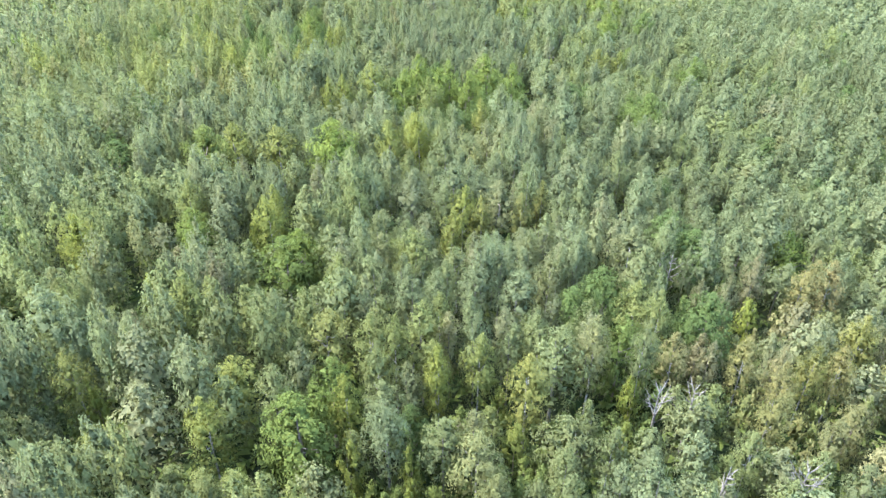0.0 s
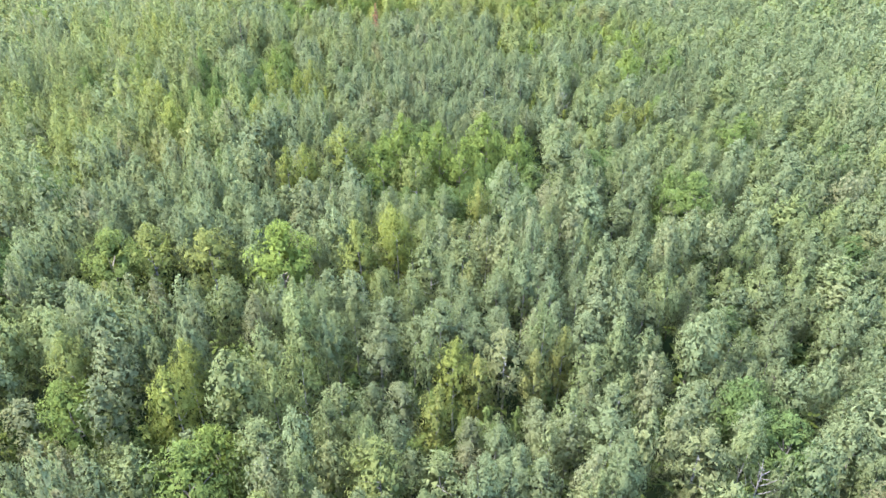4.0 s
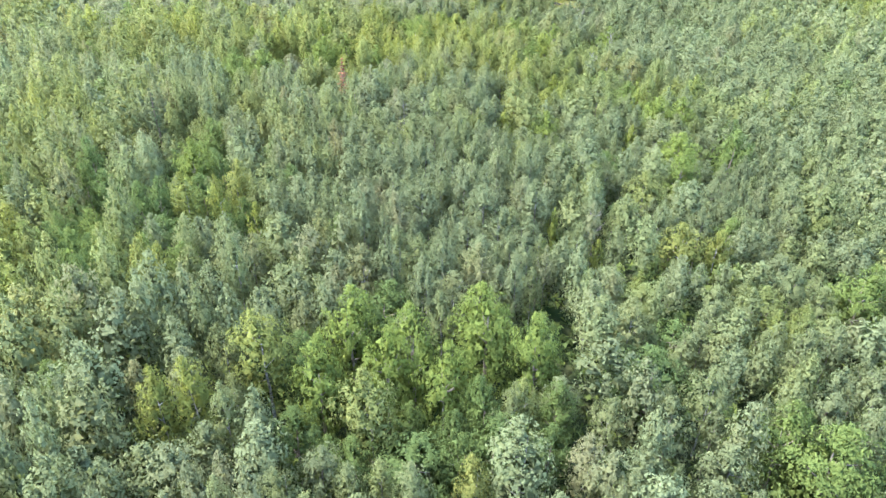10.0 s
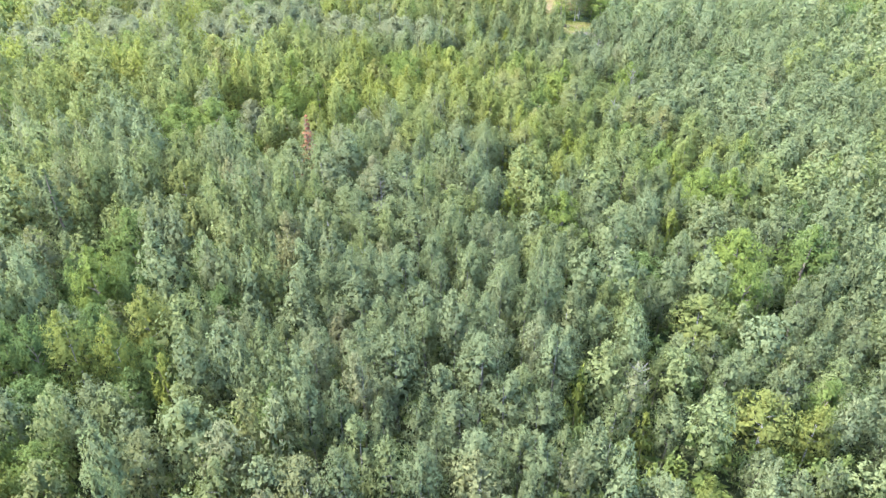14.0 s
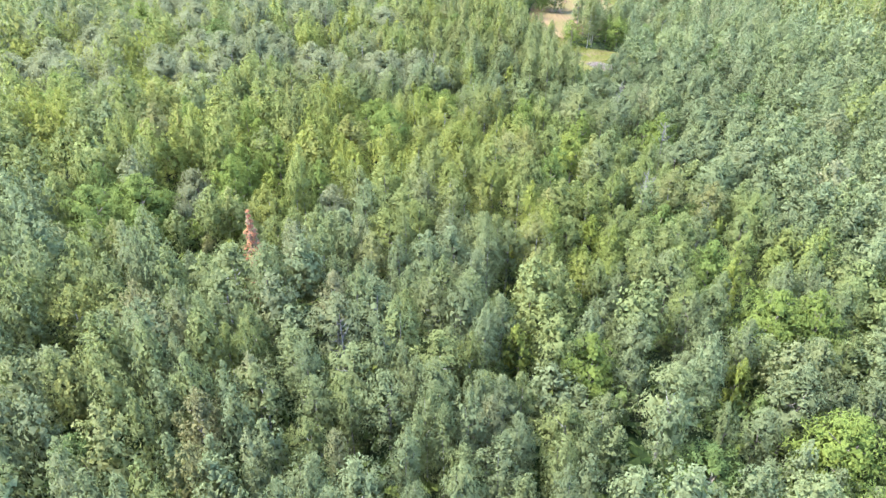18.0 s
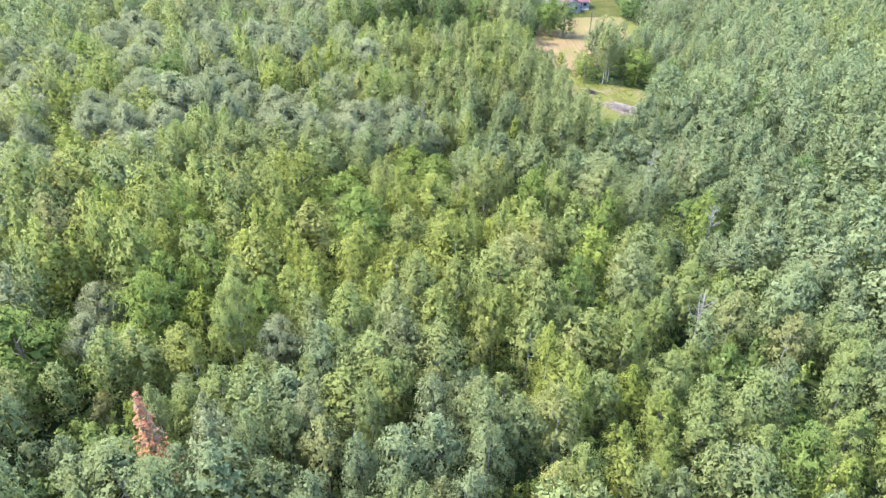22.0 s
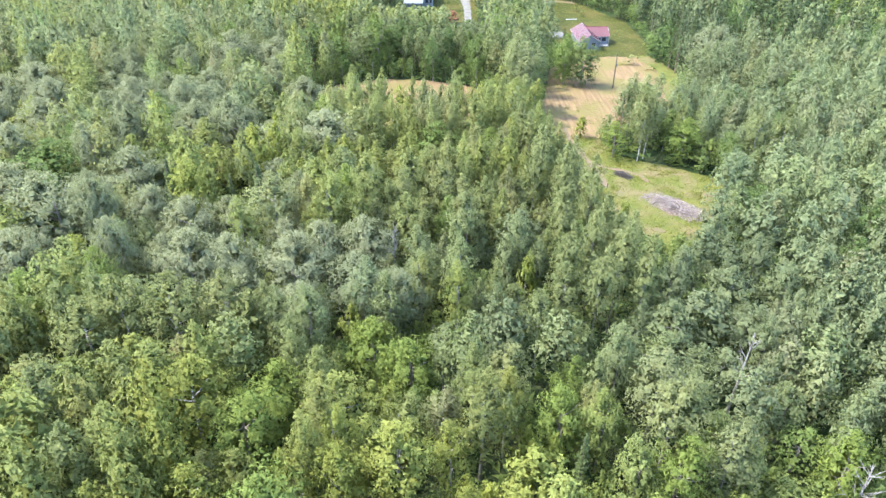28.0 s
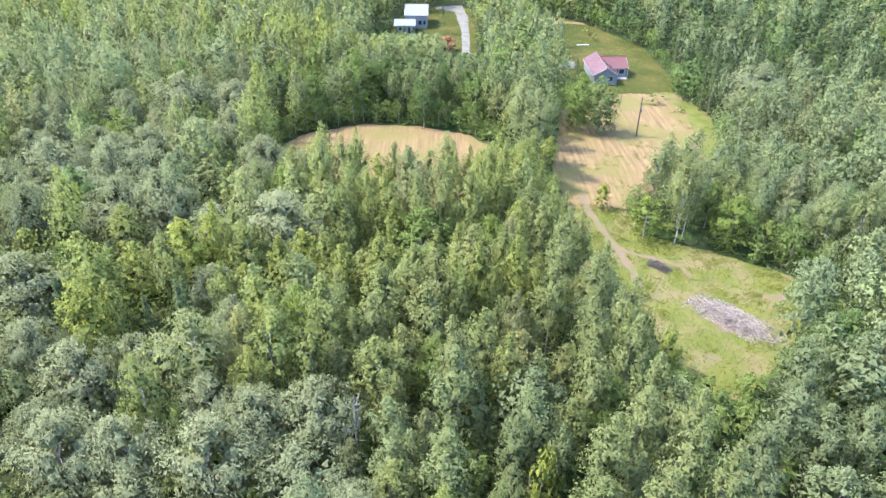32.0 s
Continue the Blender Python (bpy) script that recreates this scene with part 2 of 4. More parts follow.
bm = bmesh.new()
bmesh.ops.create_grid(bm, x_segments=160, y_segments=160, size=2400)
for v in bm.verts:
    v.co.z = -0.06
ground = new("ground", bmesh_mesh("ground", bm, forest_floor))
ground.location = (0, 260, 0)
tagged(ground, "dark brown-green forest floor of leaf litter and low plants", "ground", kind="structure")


def sheet(name, poly, mat, label, height, step=1.0, ragged=0.8, seed=1, category="ground"):
    """Open ground with a ragged edge, laid over the forest floor, its rim sunk into it."""
    bm = bmesh.new()
    rim = []
    for (ax, ay), (bx, by) in zip(poly, poly[1:] + poly[:1]):
        n = max(1, int(math.hypot(bx - ax, by - ay) / step))
        for i in range(n):
            p = Vector((ax + (bx - ax) * i / n, ay + (by - ay) * i / n, 0))
            p += Vector((noise.noise(p * 0.5 + Vector((seed, 0, 0))), noise.noise(p * 0.5 + Vector((0, seed, 9))), 0)) * ragged
            rim.append(p)
    cx, cy = sum(p.x for p in rim) / len(rim), sum(p.y for p in rim) / len(rim)
    top = [bm.verts.new((p.x, p.y, height)) for p in rim]
    low = [bm.verts.new((p.x, p.y, -0.3)) for p in rim]
    face = bm.faces.new(top)
    for i in range(len(rim)):
        j = (i + 1) % len(rim)
        bm.faces.new((low[i], low[j], top[j], top[i]))
    bmesh.ops.triangulate(bm, faces=[face])
    bmesh.ops.recalc_face_normals(bm, faces=bm.faces)
    ob = new(name, bmesh_mesh(name, bm, mat))
    return tagged(ob, label, category, kind="structure")


sheet("glade", GLADE, grass_ground, "rough yellow-green grass glade with bare patches", 0.02, seed=2)
sheet("hay_field", FIELD, hay_ground, "mown straw-coloured hay field with faint swaths", 0.03, seed=3)
sheet("lawn", LAWN, lawn_ground, "green and yellowing lawn round the red-roofed house", 0.04, seed=4)
sheet("hay_field_west", HOLLOW, hay_ground, "mown straw-coloured hay field closed in by trees", 0.03, seed=5)
sheet("yard", YARD, lawn_ground, "green yard beside the white house", 0.03, seed=6)
sheet("driveway", DRIVE, gravel_ground, "pale gravel driveway leading past the white house", 0.05, ragged=0.3, seed=7)


def strip(points, wide):
    """The outline of a path of even width."""
    left, right = [], []
    for i, (x, y) in enumerate(points):
        (ax, ay), (bx, by) = points[max(i - 1, 0)], points[min(i + 1, len(points) - 1)]
        n = math.hypot(bx - ax, by - ay)
        ox, oy = -(by - ay) / n * wide / 2, (bx - ax) / n * wide / 2
        left.append((x + ox, y + oy)), right.append((x - ox, y - oy))
    return left + right[::-1]


TRACK = strip([(39.0, 358), (39.0, 352), (39.7, 347), (40.6, 342), (41.4, 338), (41.9, 334), (42.3, 329)], 1.15)
LOOP = strip([(41.0, 340), (42.6, 338.2), (45.0, 336.9), (47.6, 335.8), (49.6, 333.8), (50.2, 331.6)], 0.9)
sheet("dirt_track", TRACK, soil_ground, "worn pinkish dirt track running through the grass", 0.035, 0.7, 0.5, 8, "track")
sheet("dirt_track_loop", LOOP, soil_ground, "narrow worn dirt track curving round a log heap", 0.038, 0.7, 0.4, 9, "track")


# ---- trees ----
GOLD = math.pi * (3 - math.sqrt(5))


# kind: clumps, lowest leaves, top, reach, clump radius, squareness of the outline, widest at
SHAPES = {
    "aspen": (110, 2.6, 14.2, 2.4, (0.34, 0.70), 0.60, 0.56), "poplar": (100, 2.4, 13.0, 1.85, (0.30, 0.55), 0.60, 0.50),
    "alder": (100, 1.2, 10.8, 2.3, (0.32, 0.64), 0.58, 0.52), "birch": (112, 2.2, 13.4, 2.6, (0.34, 0.72), 0.60, 0.55),
    "maple": (150, 0.7, 12.0, 3.4, (0.45, 0.85), 0.50, 0.52), "oak": (150, 1.8, 12.5, 4.1, (0.55, 1.00), 0.46, 0.55),
    "sapling": (34, 0.3, 5.6, 1.6, (0.26, 0.48), 0.60, 0.50),
}


def crown_soup(kind, seed, count, size, slim=0.28):
    """Leaf tufts of one crown: corners (count, 3, 3) and the way each tuft faces (count, 3), for a tree of its usual height with its foot at the origin."""
    r = np.random.RandomState(seed)
    if kind == "spruce":
        h, reach = 12.0, 1.9
        z = h * (0.12 + 0.88 * r.rand(count) ** 0.75)
        whorl = np.round(z / 0.55) * 0.55
        z = whorl + r.normal(0, 0.07, count)
        wide = reach * np.clip(1 - z / (h * 1.01), 0.02, 1) ** 0.85 * (0.85 + 0.3 * np.sin(whorl * 7.1))
        turn = r.rand(count) * 2 * np.pi
        arms = np.round(turn / (2 * np.pi) * 9 + whorl * 2) / 9 * 2 * np.pi
        turn = arms + r.normal(0, 0.14, count)
        out = wide * (0.25 + 0.8 * np.sqrt(r.rand(count)))
        p = np.stack([out * np.cos(turn), out * np.sin(turn), z - 0.28 * out], 1)
        n = np.stack([0.5 * np.cos(turn), 0.5 * np.sin(turn), np.full(count, 0.9)], 1) + r.normal(0, 0.3, (count, 3))
        face = n.copy()
        size = size * np.full((count, 1), 0.8)
        slim = np.full((count, 1), slim * 0.7)
    else:
        lobes, low, top, reach, lobe_r, square, widest = SHAPES[kind]
        i = np.arange(lobes)
        u = np.clip(((i + 0.5) / lobes) ** (0.9 if kind == "maple" else 0.72) + r.normal(0, 0.05, lobes), 0.02, 1)
        v = np.where(u < widest, (widest - u) / widest * 0.8, (u - widest) / (1 - widest))
        wide = reach * np.clip(1 - v ** 2.2, 0.02, 1) ** square * r.uniform(0.74, 1.1, lobes)
        turn = i * GOLD + r.normal(0, 0.35, lobes)
        swell = r.uniform(0, 6.28, 3)
        wide *= 1 + 0.11 * np.sin(2 * turn + swell[0] + 2 * u) + 0.11 * np.sin(3 * turn + swell[1] - 5 * u) + 0.08 * np.sin(5 * turn + swell[2] + 9 * u)
        lr = r.uniform(lobe_r[0], lobe_r[1], lobes) * np.where(u > 0.85, 0.8, 1)
        out = np.maximum(wide - 0.55 * lr, 0.0) * np.where(u > 0.86, np.sqrt(r.rand(lobes)), 1.0)
        tops = np.array([1.0, 1.0, 1.5 if kind in ("aspen", "birch", "sapling", "poplar") else 1.45 if kind == "alder" else 1.0])
        c = np.stack([out * np.cos(turn), out * np.sin(turn), low + (top - low) * u - lr * tops[2] * 0.9], 1)
        c[:, :2] += (r.normal(0, 0.16, 2) * reach)[None] * (u ** 2)[:, None]
        weight = lr ** 2 * ((0.7 if kind == "maple" else 0.25) + u)
        pick = r.choice(lobes, count, p=weight / weight.sum())
        middle = np.array([0, 0, low + (top - low) * (widest - 0.1)])
        away = (c[pick] - middle) / (reach, reach, (top - low) * 0.5)
        away /= np.linalg.norm(away, axis=1)[:, None] + 0.05
        d = r.normal(0, 1, (count, 3)) + 0.75 * away + (0, 0, 0.25)
        d /= np.linalg.norm(d, axis=1)[:, None]
        inner = r.rand(count) < 0.17
        depth = np.where(inner, 0.25 + 0.35 * r.rand(count), 0.6 + 0.65 * r.rand(count))
        p = c[pick] + d * tops * lr[pick][:, None] * depth[:, None]
        p = np.where(inner[:, None], middle + (p - middle) * (r.uniform(0.4, 0.82, (count, 1)) * (1.0, 1.0, 0.35) + (0.0, 0.0, 0.55)), p)
        size = size * np.where(inner, 2.0 if size < 0.3 else 1.3, 1.0)[:, None]
        slim = np.where(inner, 0.6, slim)[:, None]
        face = 0.34 * d + 0.42 * away + (0, 0, 0.26) + r.normal(0, 0.15, (count, 3))
        n = face * (1.0, 1.0, 0.4) + r.normal(0, 0.3, (count, 3))
    n /= np.linalg.norm(n, axis=1)[:, None]
    face /= np.linalg.norm(face, axis=1)[:, None]
    rise = r.normal(0, 0.45, (count, 3)) + (0, 0, 1.0) + 0.2 * n
    side = rise - n * (rise * n).sum(1)[:, None]
    side /= np.linalg.norm(side, axis=1)[:, None] + 1e-9
    up = np.cross(n, side)
    s = size * r.uniform(0.65, 1.35, count)[:, None]
    a = p + side * s * 0.75
    b = p - side * s * 0.42 + up * s * slim * r.uniform(0.6, 1.2, (count, 1))
    e = p - side * s * 0.50 - up * s * slim * r.uniform(0.6, 1.2, (count, 1))
    return np.stack([a, b, e], 1), face


def trunk_mesh(kind, seed):
    """Tapered trunk with a few limbs, its foot a little below ground."""
    r = random.Random(seed)
    tall, foot = {"aspen": (12.6, 0.15), "poplar": (11.6, 0.12), "alder": (9.2, 0.12), "birch": (11.6, 0.13), "maple": (9.0, 0.22), "oak": (9.5, 0.27), "spruce": (11.9, 0.15), "sapling": (4.6, 0.06)}[kind]
    bm = bmesh.new()
    lean = [r.uniform(-0.35, 0.35), r.uniform(-0.35, 0.35)]
    spine = [(lean[0] * f * f + r.uniform(-0.06, 0.06), lean[1] * f * f + r.uniform(-0.06, 0.06), -0.2 + (tall + 0.2) * f) for f in (0, 0.15, 0.35, 0.55, 0.78, 1)]
    limb(bm, spine, [foot * 1.35, foot, foot * 0.85, foot * 0.65, foot * 0.4, foot * 0.12])
    if kind != "spruce":
        spread = {"aspen": 1.1, "poplar": 0.8, "alder": 1.3, "birch": 1.3, "maple": 1.8, "oak": 2.4, "sapling": 0.7}[kind]
        for i in range(6 if kind in ("maple", "oak") else 5):
            z = tall * r.uniform(0.35, 0.85)
            turn = i * GOLD + r.uniform(-0.4, 0.4)
            x, y = math.cos(turn) * spread, math.sin(turn) * spread
            rise = spread * r.uniform(0.5, 1.1)
            limb(bm, [(0, 0, z), (x * 0.5, y * 0.5, z + rise * 0.4), (x, y, z + rise)], [foot * 0.42, foot * 0.28, foot * 0.08], 4)
    return bmesh_mesh(kind + "_trunk", bm, bark_of[kind])


KINDS = ("aspen", "poplar", "alder", "birch", "maple", "oak", "spruce", "sapling")
RADIUS = {"aspen": 2.5, "poplar": 1.9, "alder": 2.6, "birch": 2.7, "maple": 3.5, "oak": 4.3, "spruce": 1.7, "sapling": 1.6}
VARIANTS = 8
NEAR_TUFTS = {"aspen": (2600, 0.22), "poplar": (2100, 0.21), "alder": (2500, 0.22), "birch": (2650, 0.22), "maple": (4000, 0.24), "oak": (6000, 0.25), "spruce": (1200, 0.40), "sapling": (850, 0.22)}


def in_zone(x, y, zx, zy, rx, ry):
    return ((x - zx) / rx) ** 2 + ((y - zy) / ry) ** 2 < 1


def shares(x, y, r):
    """How the wood is mixed at a place: a kind, picked by chance."""
    oak = spruce = 0.0
    maple, birch, sapling = 0.05, 0.30, 0.05
    if in_zone(x, y, -48, 330, 45, 50) or in_zone(x, y, -70, 300, 40, 38):
        oak, maple = 0.42, 0.10
    if in_zone(x, y, -4, 292, 14, 10):
        oak = 0.5
    if in_zone(x, y, 8, 398, 34, 13):
        spruce, maple, birch, sapling = 0.2, 0.42, 0.15, 0.06
    if x > 60 and y > 395:
        maple, spruce, birch = 0.10, 0.65, 0.05
    if in_zone(x, y, 4, 130, 16, 13):
        maple, birch, sapling = 0.85, 0.1, 0.0
    if in_zone(x, y, 6, 172, 24, 20):
        maple, birch, sapling = 0.0, 0.08, 0.02
    poplar = alder = 0.0
    if in_zone(x, y, -34, 165, 18, 24) or in_zone(x, y, -34, 236, 18, 22):
        maple, birch = 0.35, 0.2
    if x > 24 and y < 300:
        alder, birch = 0.62, 0.12
    if in_zone(x, y, 20, 318, 22, 34):
        poplar, birch, sapling, maple = 0.72, 0.08, 0.04, 0.05
    q = r.random()
    for kind, share in (("poplar", poplar), ("alder", alder), ("oak", oak), ("spruce", spruce), ("maple", maple), ("sapling", sapling), ("birch", birch)):
        if q < share:
            return kind
        q -= share
    return "aspen"


def wave(x, y, size, seed):
    return noise.noise(Vector((x / size, y / size, seed * 7.3)))


# East zones at y 250 to 350: greyer trees, haze put into the tint.
# x, y, half width, half length, how much warmer, how much brighter
TONES = (
    (4, 130, 16, 13, 0.35, 0.0),
    (-60, 135, 42, 38, 0.12, 0.0), (-4, 82, 22, 18, -0.25, 0.0), (-65, 195, 35, 30, 0.18, 0.0), (6, 172, 26, 24, -0.15, -0.05),
    (-42, 252, 24, 26, 0.32, 0.0), (-2, 203, 22, 12, -0.25, -0.06), (22, 225, 20, 20, 0.10, 0.0), (110, 200, 50, 130, -0.25, 0.08),
    (105, 440, 45, 45, -0.55, -0.10), (84, 425, 14, 50, -0.4, -0.08), (85, 350, 30, 36, -0.6, 0.02), (78, 300, 28, 40, -0.4, 0.0), (-50, 410, 60, 60, -0.45, -0.03), (18, 310, 22, 16, 0.0, -0.08), (5, 400, 40, 14, -0.35, -0.20),
    (0, 258, 28, 16, 0.15, -0.08), (60, 250, 30, 60, -0.3, 0.03), (-25, 326, 22, 14, 0.15, 0.0), (45, 105, 24, 60, -0.1, 0.03), (38, 52, 15, 18, 0.1, 0.12),
)


def warmth(x, y):
    """The wood's tint and brightness at a place."""
    tint = 0.15 + 0.6 * wave(x, y, 35, 2) + 0.55 * wave(x, y, 8, 3)
    shade = 1.0 + 0.12 * wave(x, y, 20, 4)
    tint -= 0.22 * min(1.0, max(0.0, (170 - y) / 60))
    tint += 0.36 * min(1.0, max(0.0, (y - 170) / 90))
    for zx, zy, rx, ry, warmer, brighter in TONES:
        d = ((x - zx) / rx) ** 2 + ((y - zy) / ry) ** 2
        tint += warmer * math.exp(-d * 0.8)
        shade += brighter * math.exp(-d * 0.8)
    return tint, shade


class Wood:
    """Where the trees stand: kind, x, y, turn, height scale, width scale, tint, shade, share of brown leaves."""

    def __init__(self):
        self.trees, self.cells = [], {}

    def near(self, x, y, rad, close):
        cx, cy = int(x // 5), int(y // 5)
        for i in range(cx - 2, cx + 3):
            for j in range(cy - 2, cy + 3):
                for ox, oy, orad in self.cells.get((i, j), ()):
                    if (ox - x) ** 2 + (oy - y) ** 2 < (close * (rad + orad)) ** 2:
                        return True
        return False

    def add(self, kind, x, y, turn, tall, wide, tint, shade, brown=0.0, clear=1.0):
        self.cells.setdefault((int(x // 5), int(y // 5)), []).append((x, y, RADIUS[kind] * wide * clear))
        self.trees.append((kind, x, y, turn, tall, wide, tint, shade, brown))


wood = Wood()
chance = random.Random(11)
# single trees that stand out: kind, x, y, height scale, width scale, tint
STAND_A = (
    ("sapling", -2.9, 40.4, 1.55, 0.80, 1.00, 0.08), ("sapling", -8.4, 40.4, 1.55, 0.88, 1.00, 0.08), ("birch", -21.2, 41.9, 0.97, 0.91, 0.80, 0.00),
    ("maple", -13.1, 42.7, 1.04, 0.99, 0.60, 0.00), ("sapling", 6.9, 44.3, 1.38, 0.86, 0.70, 0.08), ("birch", 31.0, 44.9, 0.82, 0.71, 0.60, 0.40),
    ("birch", -9.1, 45.7, 0.90, 0.61, 1.00, 0.00), ("birch", 8.2, 47.4, 1.0, 0.9, 1.00, 0.25), ("sapling", -34.2, 47.6, 1.72, 0.80, 1.00, 0.00),
    ("birch", -35.9, 48.1, 0.97, 0.73, 0.70, 0.10), ("birch", 33.5, 48.4, 0.82, 0.64, 0.70, 0.55), ("birch", -0.5, 48.8, 0.97, 0.57, 1.00, 0.00),
    ("sapling", 19.0, 48.9, 1.55, 0.74, 1.00, 0.00), ("birch", 37.2, 50.4, 0.82, 0.66, 0.90, 0.35),
)
STAND_B = (
    ("birch", 3.6, 50.6, 0.97, 0.75, 0.60, 0.00), ("birch", 40.5, 50.8, 0.82, 0.66, 0.80, 0.60), ("birch", 31.2, 52.1, 0.82, 0.67, 0.70, 0.50),
    ("birch", 24.0, 53.0, 0.82, 0.79, 0.40, 0.50), ("birch", 45.1, 55.8, 0.82, 0.81, 1.00, 0.30), ("maple", 29.3, 59.0, 1.00, 0.83, 0.00, 0.00),
    ("sapling", 36.1, 62.0, 1.55, 0.96, 1.00, 0.00), ("birch", 45.9, 64.5, 0.90, 0.76, 0.80, 0.75), ("birch", 43.3, 65.4, 0.90, 0.77, 0.80, 0.60),
    ("sapling", -35.0, 65.9, 1.72, 1.09, 1.00, 0.00), ("sapling", 27.5, 68.7, 1.55, 0.72, 0.40, 0.00), ("maple", -19.5, 68.9, 1.00, 1.03, 0.50, 0.00),
    ("birch", -45.5, 71.6, 1.04, 0.95, 1.00, 0.00), ("maple", -17.8, 72.2, 1.00, 0.71, 0.90, 0.00),
)
STAND_C = (
    ("maple", 46.5, 74.8, 0.83, 0.70, 0.80, 0.00), ("birch", 1.1, 76.7, 0.90, 0.66, 0.80, 0.10), ("maple", -33.2, 77.3, 1.00, 0.76, 0.60, 0.00),
    ("birch", -23.2, 77.5, 1.04, 0.86, 0.90, 0.00), ("sapling", -25.8, 79.2, 1.72, 0.90, 1.00, 0.00), ("birch", 5.4, 81.2, 0.90, 0.60, 0.90, 0.20),
    ("birch", 10.9, 81.9, 0.90, 0.61, 0.70, 0.30), ("birch", -34.9, 81.9, 1.04, 0.89, 0.60, 0.00), ("birch", -23.5, 82.1, 0.97, 0.80, 0.90, 0.00),
    ("birch", 2.8, 82.5, 0.97, 0.81, 0.90, 0.00), ("birch", 14.2, 85.2, 0.90, 0.57, 0.80, 0.25), ("aspen", -4.7, 85.4, 0.91, 1.05, 0.00, 0.15),
    ("aspen", -18.7, 91.1, 0.84, 0.75, 0.00, 0.30), ("maple", -38.9, 101.0, 1.17, 1.01, 0.70, 0.10),
)
STAND_D = (
    ("maple", -18.1, 101.1, 1.25, 1.09, 1.00, 0.00), ("birch", -34.2, 102.2, 1.04, 1.31, 0.80, 0.05), ("birch", -27.0, 102.2, 1.04, 1.31, 0.80, 0.10),
    ("birch", -8.7, 103.7, 1.04, 1.08, 0.80, 0.00), ("birch", -4.1, 105.4, 1.08, 0.91, 1.00, 0.00), ("birch", -4.9, 110.3, 0.97, 0.93, 1.00, 0.00),
    ("birch", 7.1, 116.4, 0.97, 0.70, 0.90, 0.15), ("maple", 38.4, 119.7, 1.08, 1.07, 0.45, 0.00), ("maple", 35.6, 123.0, 1.00, 0.70, 0.40, 0.00),
    ("birch", -2.3, 125.0, 1.04, 1.14, 0.50, 0.00), ("birch", -22.0, 125.4, 1.04, 0.73, 0.90, 0.00), ("birch", -19.4, 127.2, 1.04, 0.85, 1.00, 0.00),
    ("maple", 4.6, 128.8, 1.17, 0.72, 0.90, 0.00), ("maple", -7.7, 129.3, 1.17, 0.72, 0.80, 0.00),
)
STAND_E = (
    ("maple", -1.1, 130.7, 1.17, 0.73, 0.90, 0.00), ("birch", -13.9, 132.7, 1.12, 1.25, 0.80, 0.00), ("maple", 14.0, 132.9, 1.21, 0.70, 0.80, 0.00),
    ("maple", 1.4, 133.9, 1.21, 0.76, 0.80, 0.00), ("maple", -5.3, 136.2, 1.25, 0.78, 0.90, 0.00), ("maple", 9.2, 136.6, 1.25, 0.96, 0.85, 0.00),
    ("maple", 54.4, 144.6, 1.00, 0.87, 0.50, 0.00), ("birch", 41.2, 156.2, 0.75, 0.76, 0.90, 0.05), ("sapling", 25.7, 157.3, 1.38, 0.89, 1.00, 0.10),
    ("birch", 37.3, 157.8, 0.75, 1.27, 0.80, 0.05), ("sapling", 19.8, 161.3, 1.90, 0.70, 1.00, 0.00), ("sapling", -21.6, 162.1, 1.90, 1.16, 1.00, 0.05),
    ("birch", -27.1, 164.5, 1.04, 0.62, 1.00, 0.00), ("birch", -32.0, 164.9, 1.04, 0.93, 0.90, 0.00),
)
STAND_F = (
    ("birch", -26.2, 170.2, 1.04, 0.89, 0.90, 0.10), ("birch", 35.6, 172.3, 0.82, 1.31, 0.50, 0.00), ("maple", -34.6, 176.6, 1.17, 0.77, 0.90, 0.00),
    ("maple", 42.7, 177.6, 1.00, 0.70, 0.70, 0.00), ("maple", 53.8, 185.5, 1.00, 0.89, 0.40, 0.00), ("maple", 44.8, 185.6, 1.00, 0.97, 1.00, 0.00),
    ("maple", -35.0, 187.7, 1.08, 0.80, 0.30, 0.00), ("sapling", 39.3, 196.1, 1.55, 0.93, 1.00, 0.00), ("maple", 23.6, 196.3, 0.92, 0.82, 0.90, 0.00),
    ("sapling", 16.5, 200.2, 1.72, 1.38, 1.00, 0.00), ("spruce", -45.2, 190.6, 1.42, 1.70, 1.00, 0.10), ("birch", -32.6, 202.5, 0.97, 0.97, 0.60, 0.10),
    ("maple", 51.2, 204.3, 0.92, 0.74, 0.90, 0.00), ("maple", 46.6, 205.0, 0.92, 1.00, 0.90, 0.00),
)
STAND_G = (
    ("sapling", 45.0, 213.4, 1.72, 1.14, 0.90, 0.00), ("sapling", -21.8, 224.6, 1.03, 0.87, 1.00, 0.00), ("sapling", -25.8, 224.9, 1.03, 0.98, 0.20, 0.60),
    ("maple", -41.2, 227.2, 1.08, 1.14, 0.60, 0.00), ("birch", -16.9, 229.0, 0.90, 0.97, 1.00, 0.15), ("maple", -36.0, 230.3, 1.08, 1.29, 0.70, 0.00),
    ("birch", 13.8, 231.1, 0.82, 0.80, 0.80, 0.15), ("birch", 47.9, 232.0, 0.82, 0.92, 0.50, 0.40), ("oak", -8.5, 232.8, 0.80, 0.70, 0.80, 0.00),
    ("oak", -30.7, 233.5, 0.72, 0.70, 1.00, 0.00), ("birch", 43.2, 235.8, 0.82, 1.07, 0.40, 0.25), ("maple", -24.2, 236.6, 1.08, 0.93, 0.90, 0.00),
    ("sapling", -18.2, 237.2, 1.72, 1.60, 1.00, 0.00), ("oak", -31.5, 240.4, 0.72, 0.70, 1.00, 0.00),
)
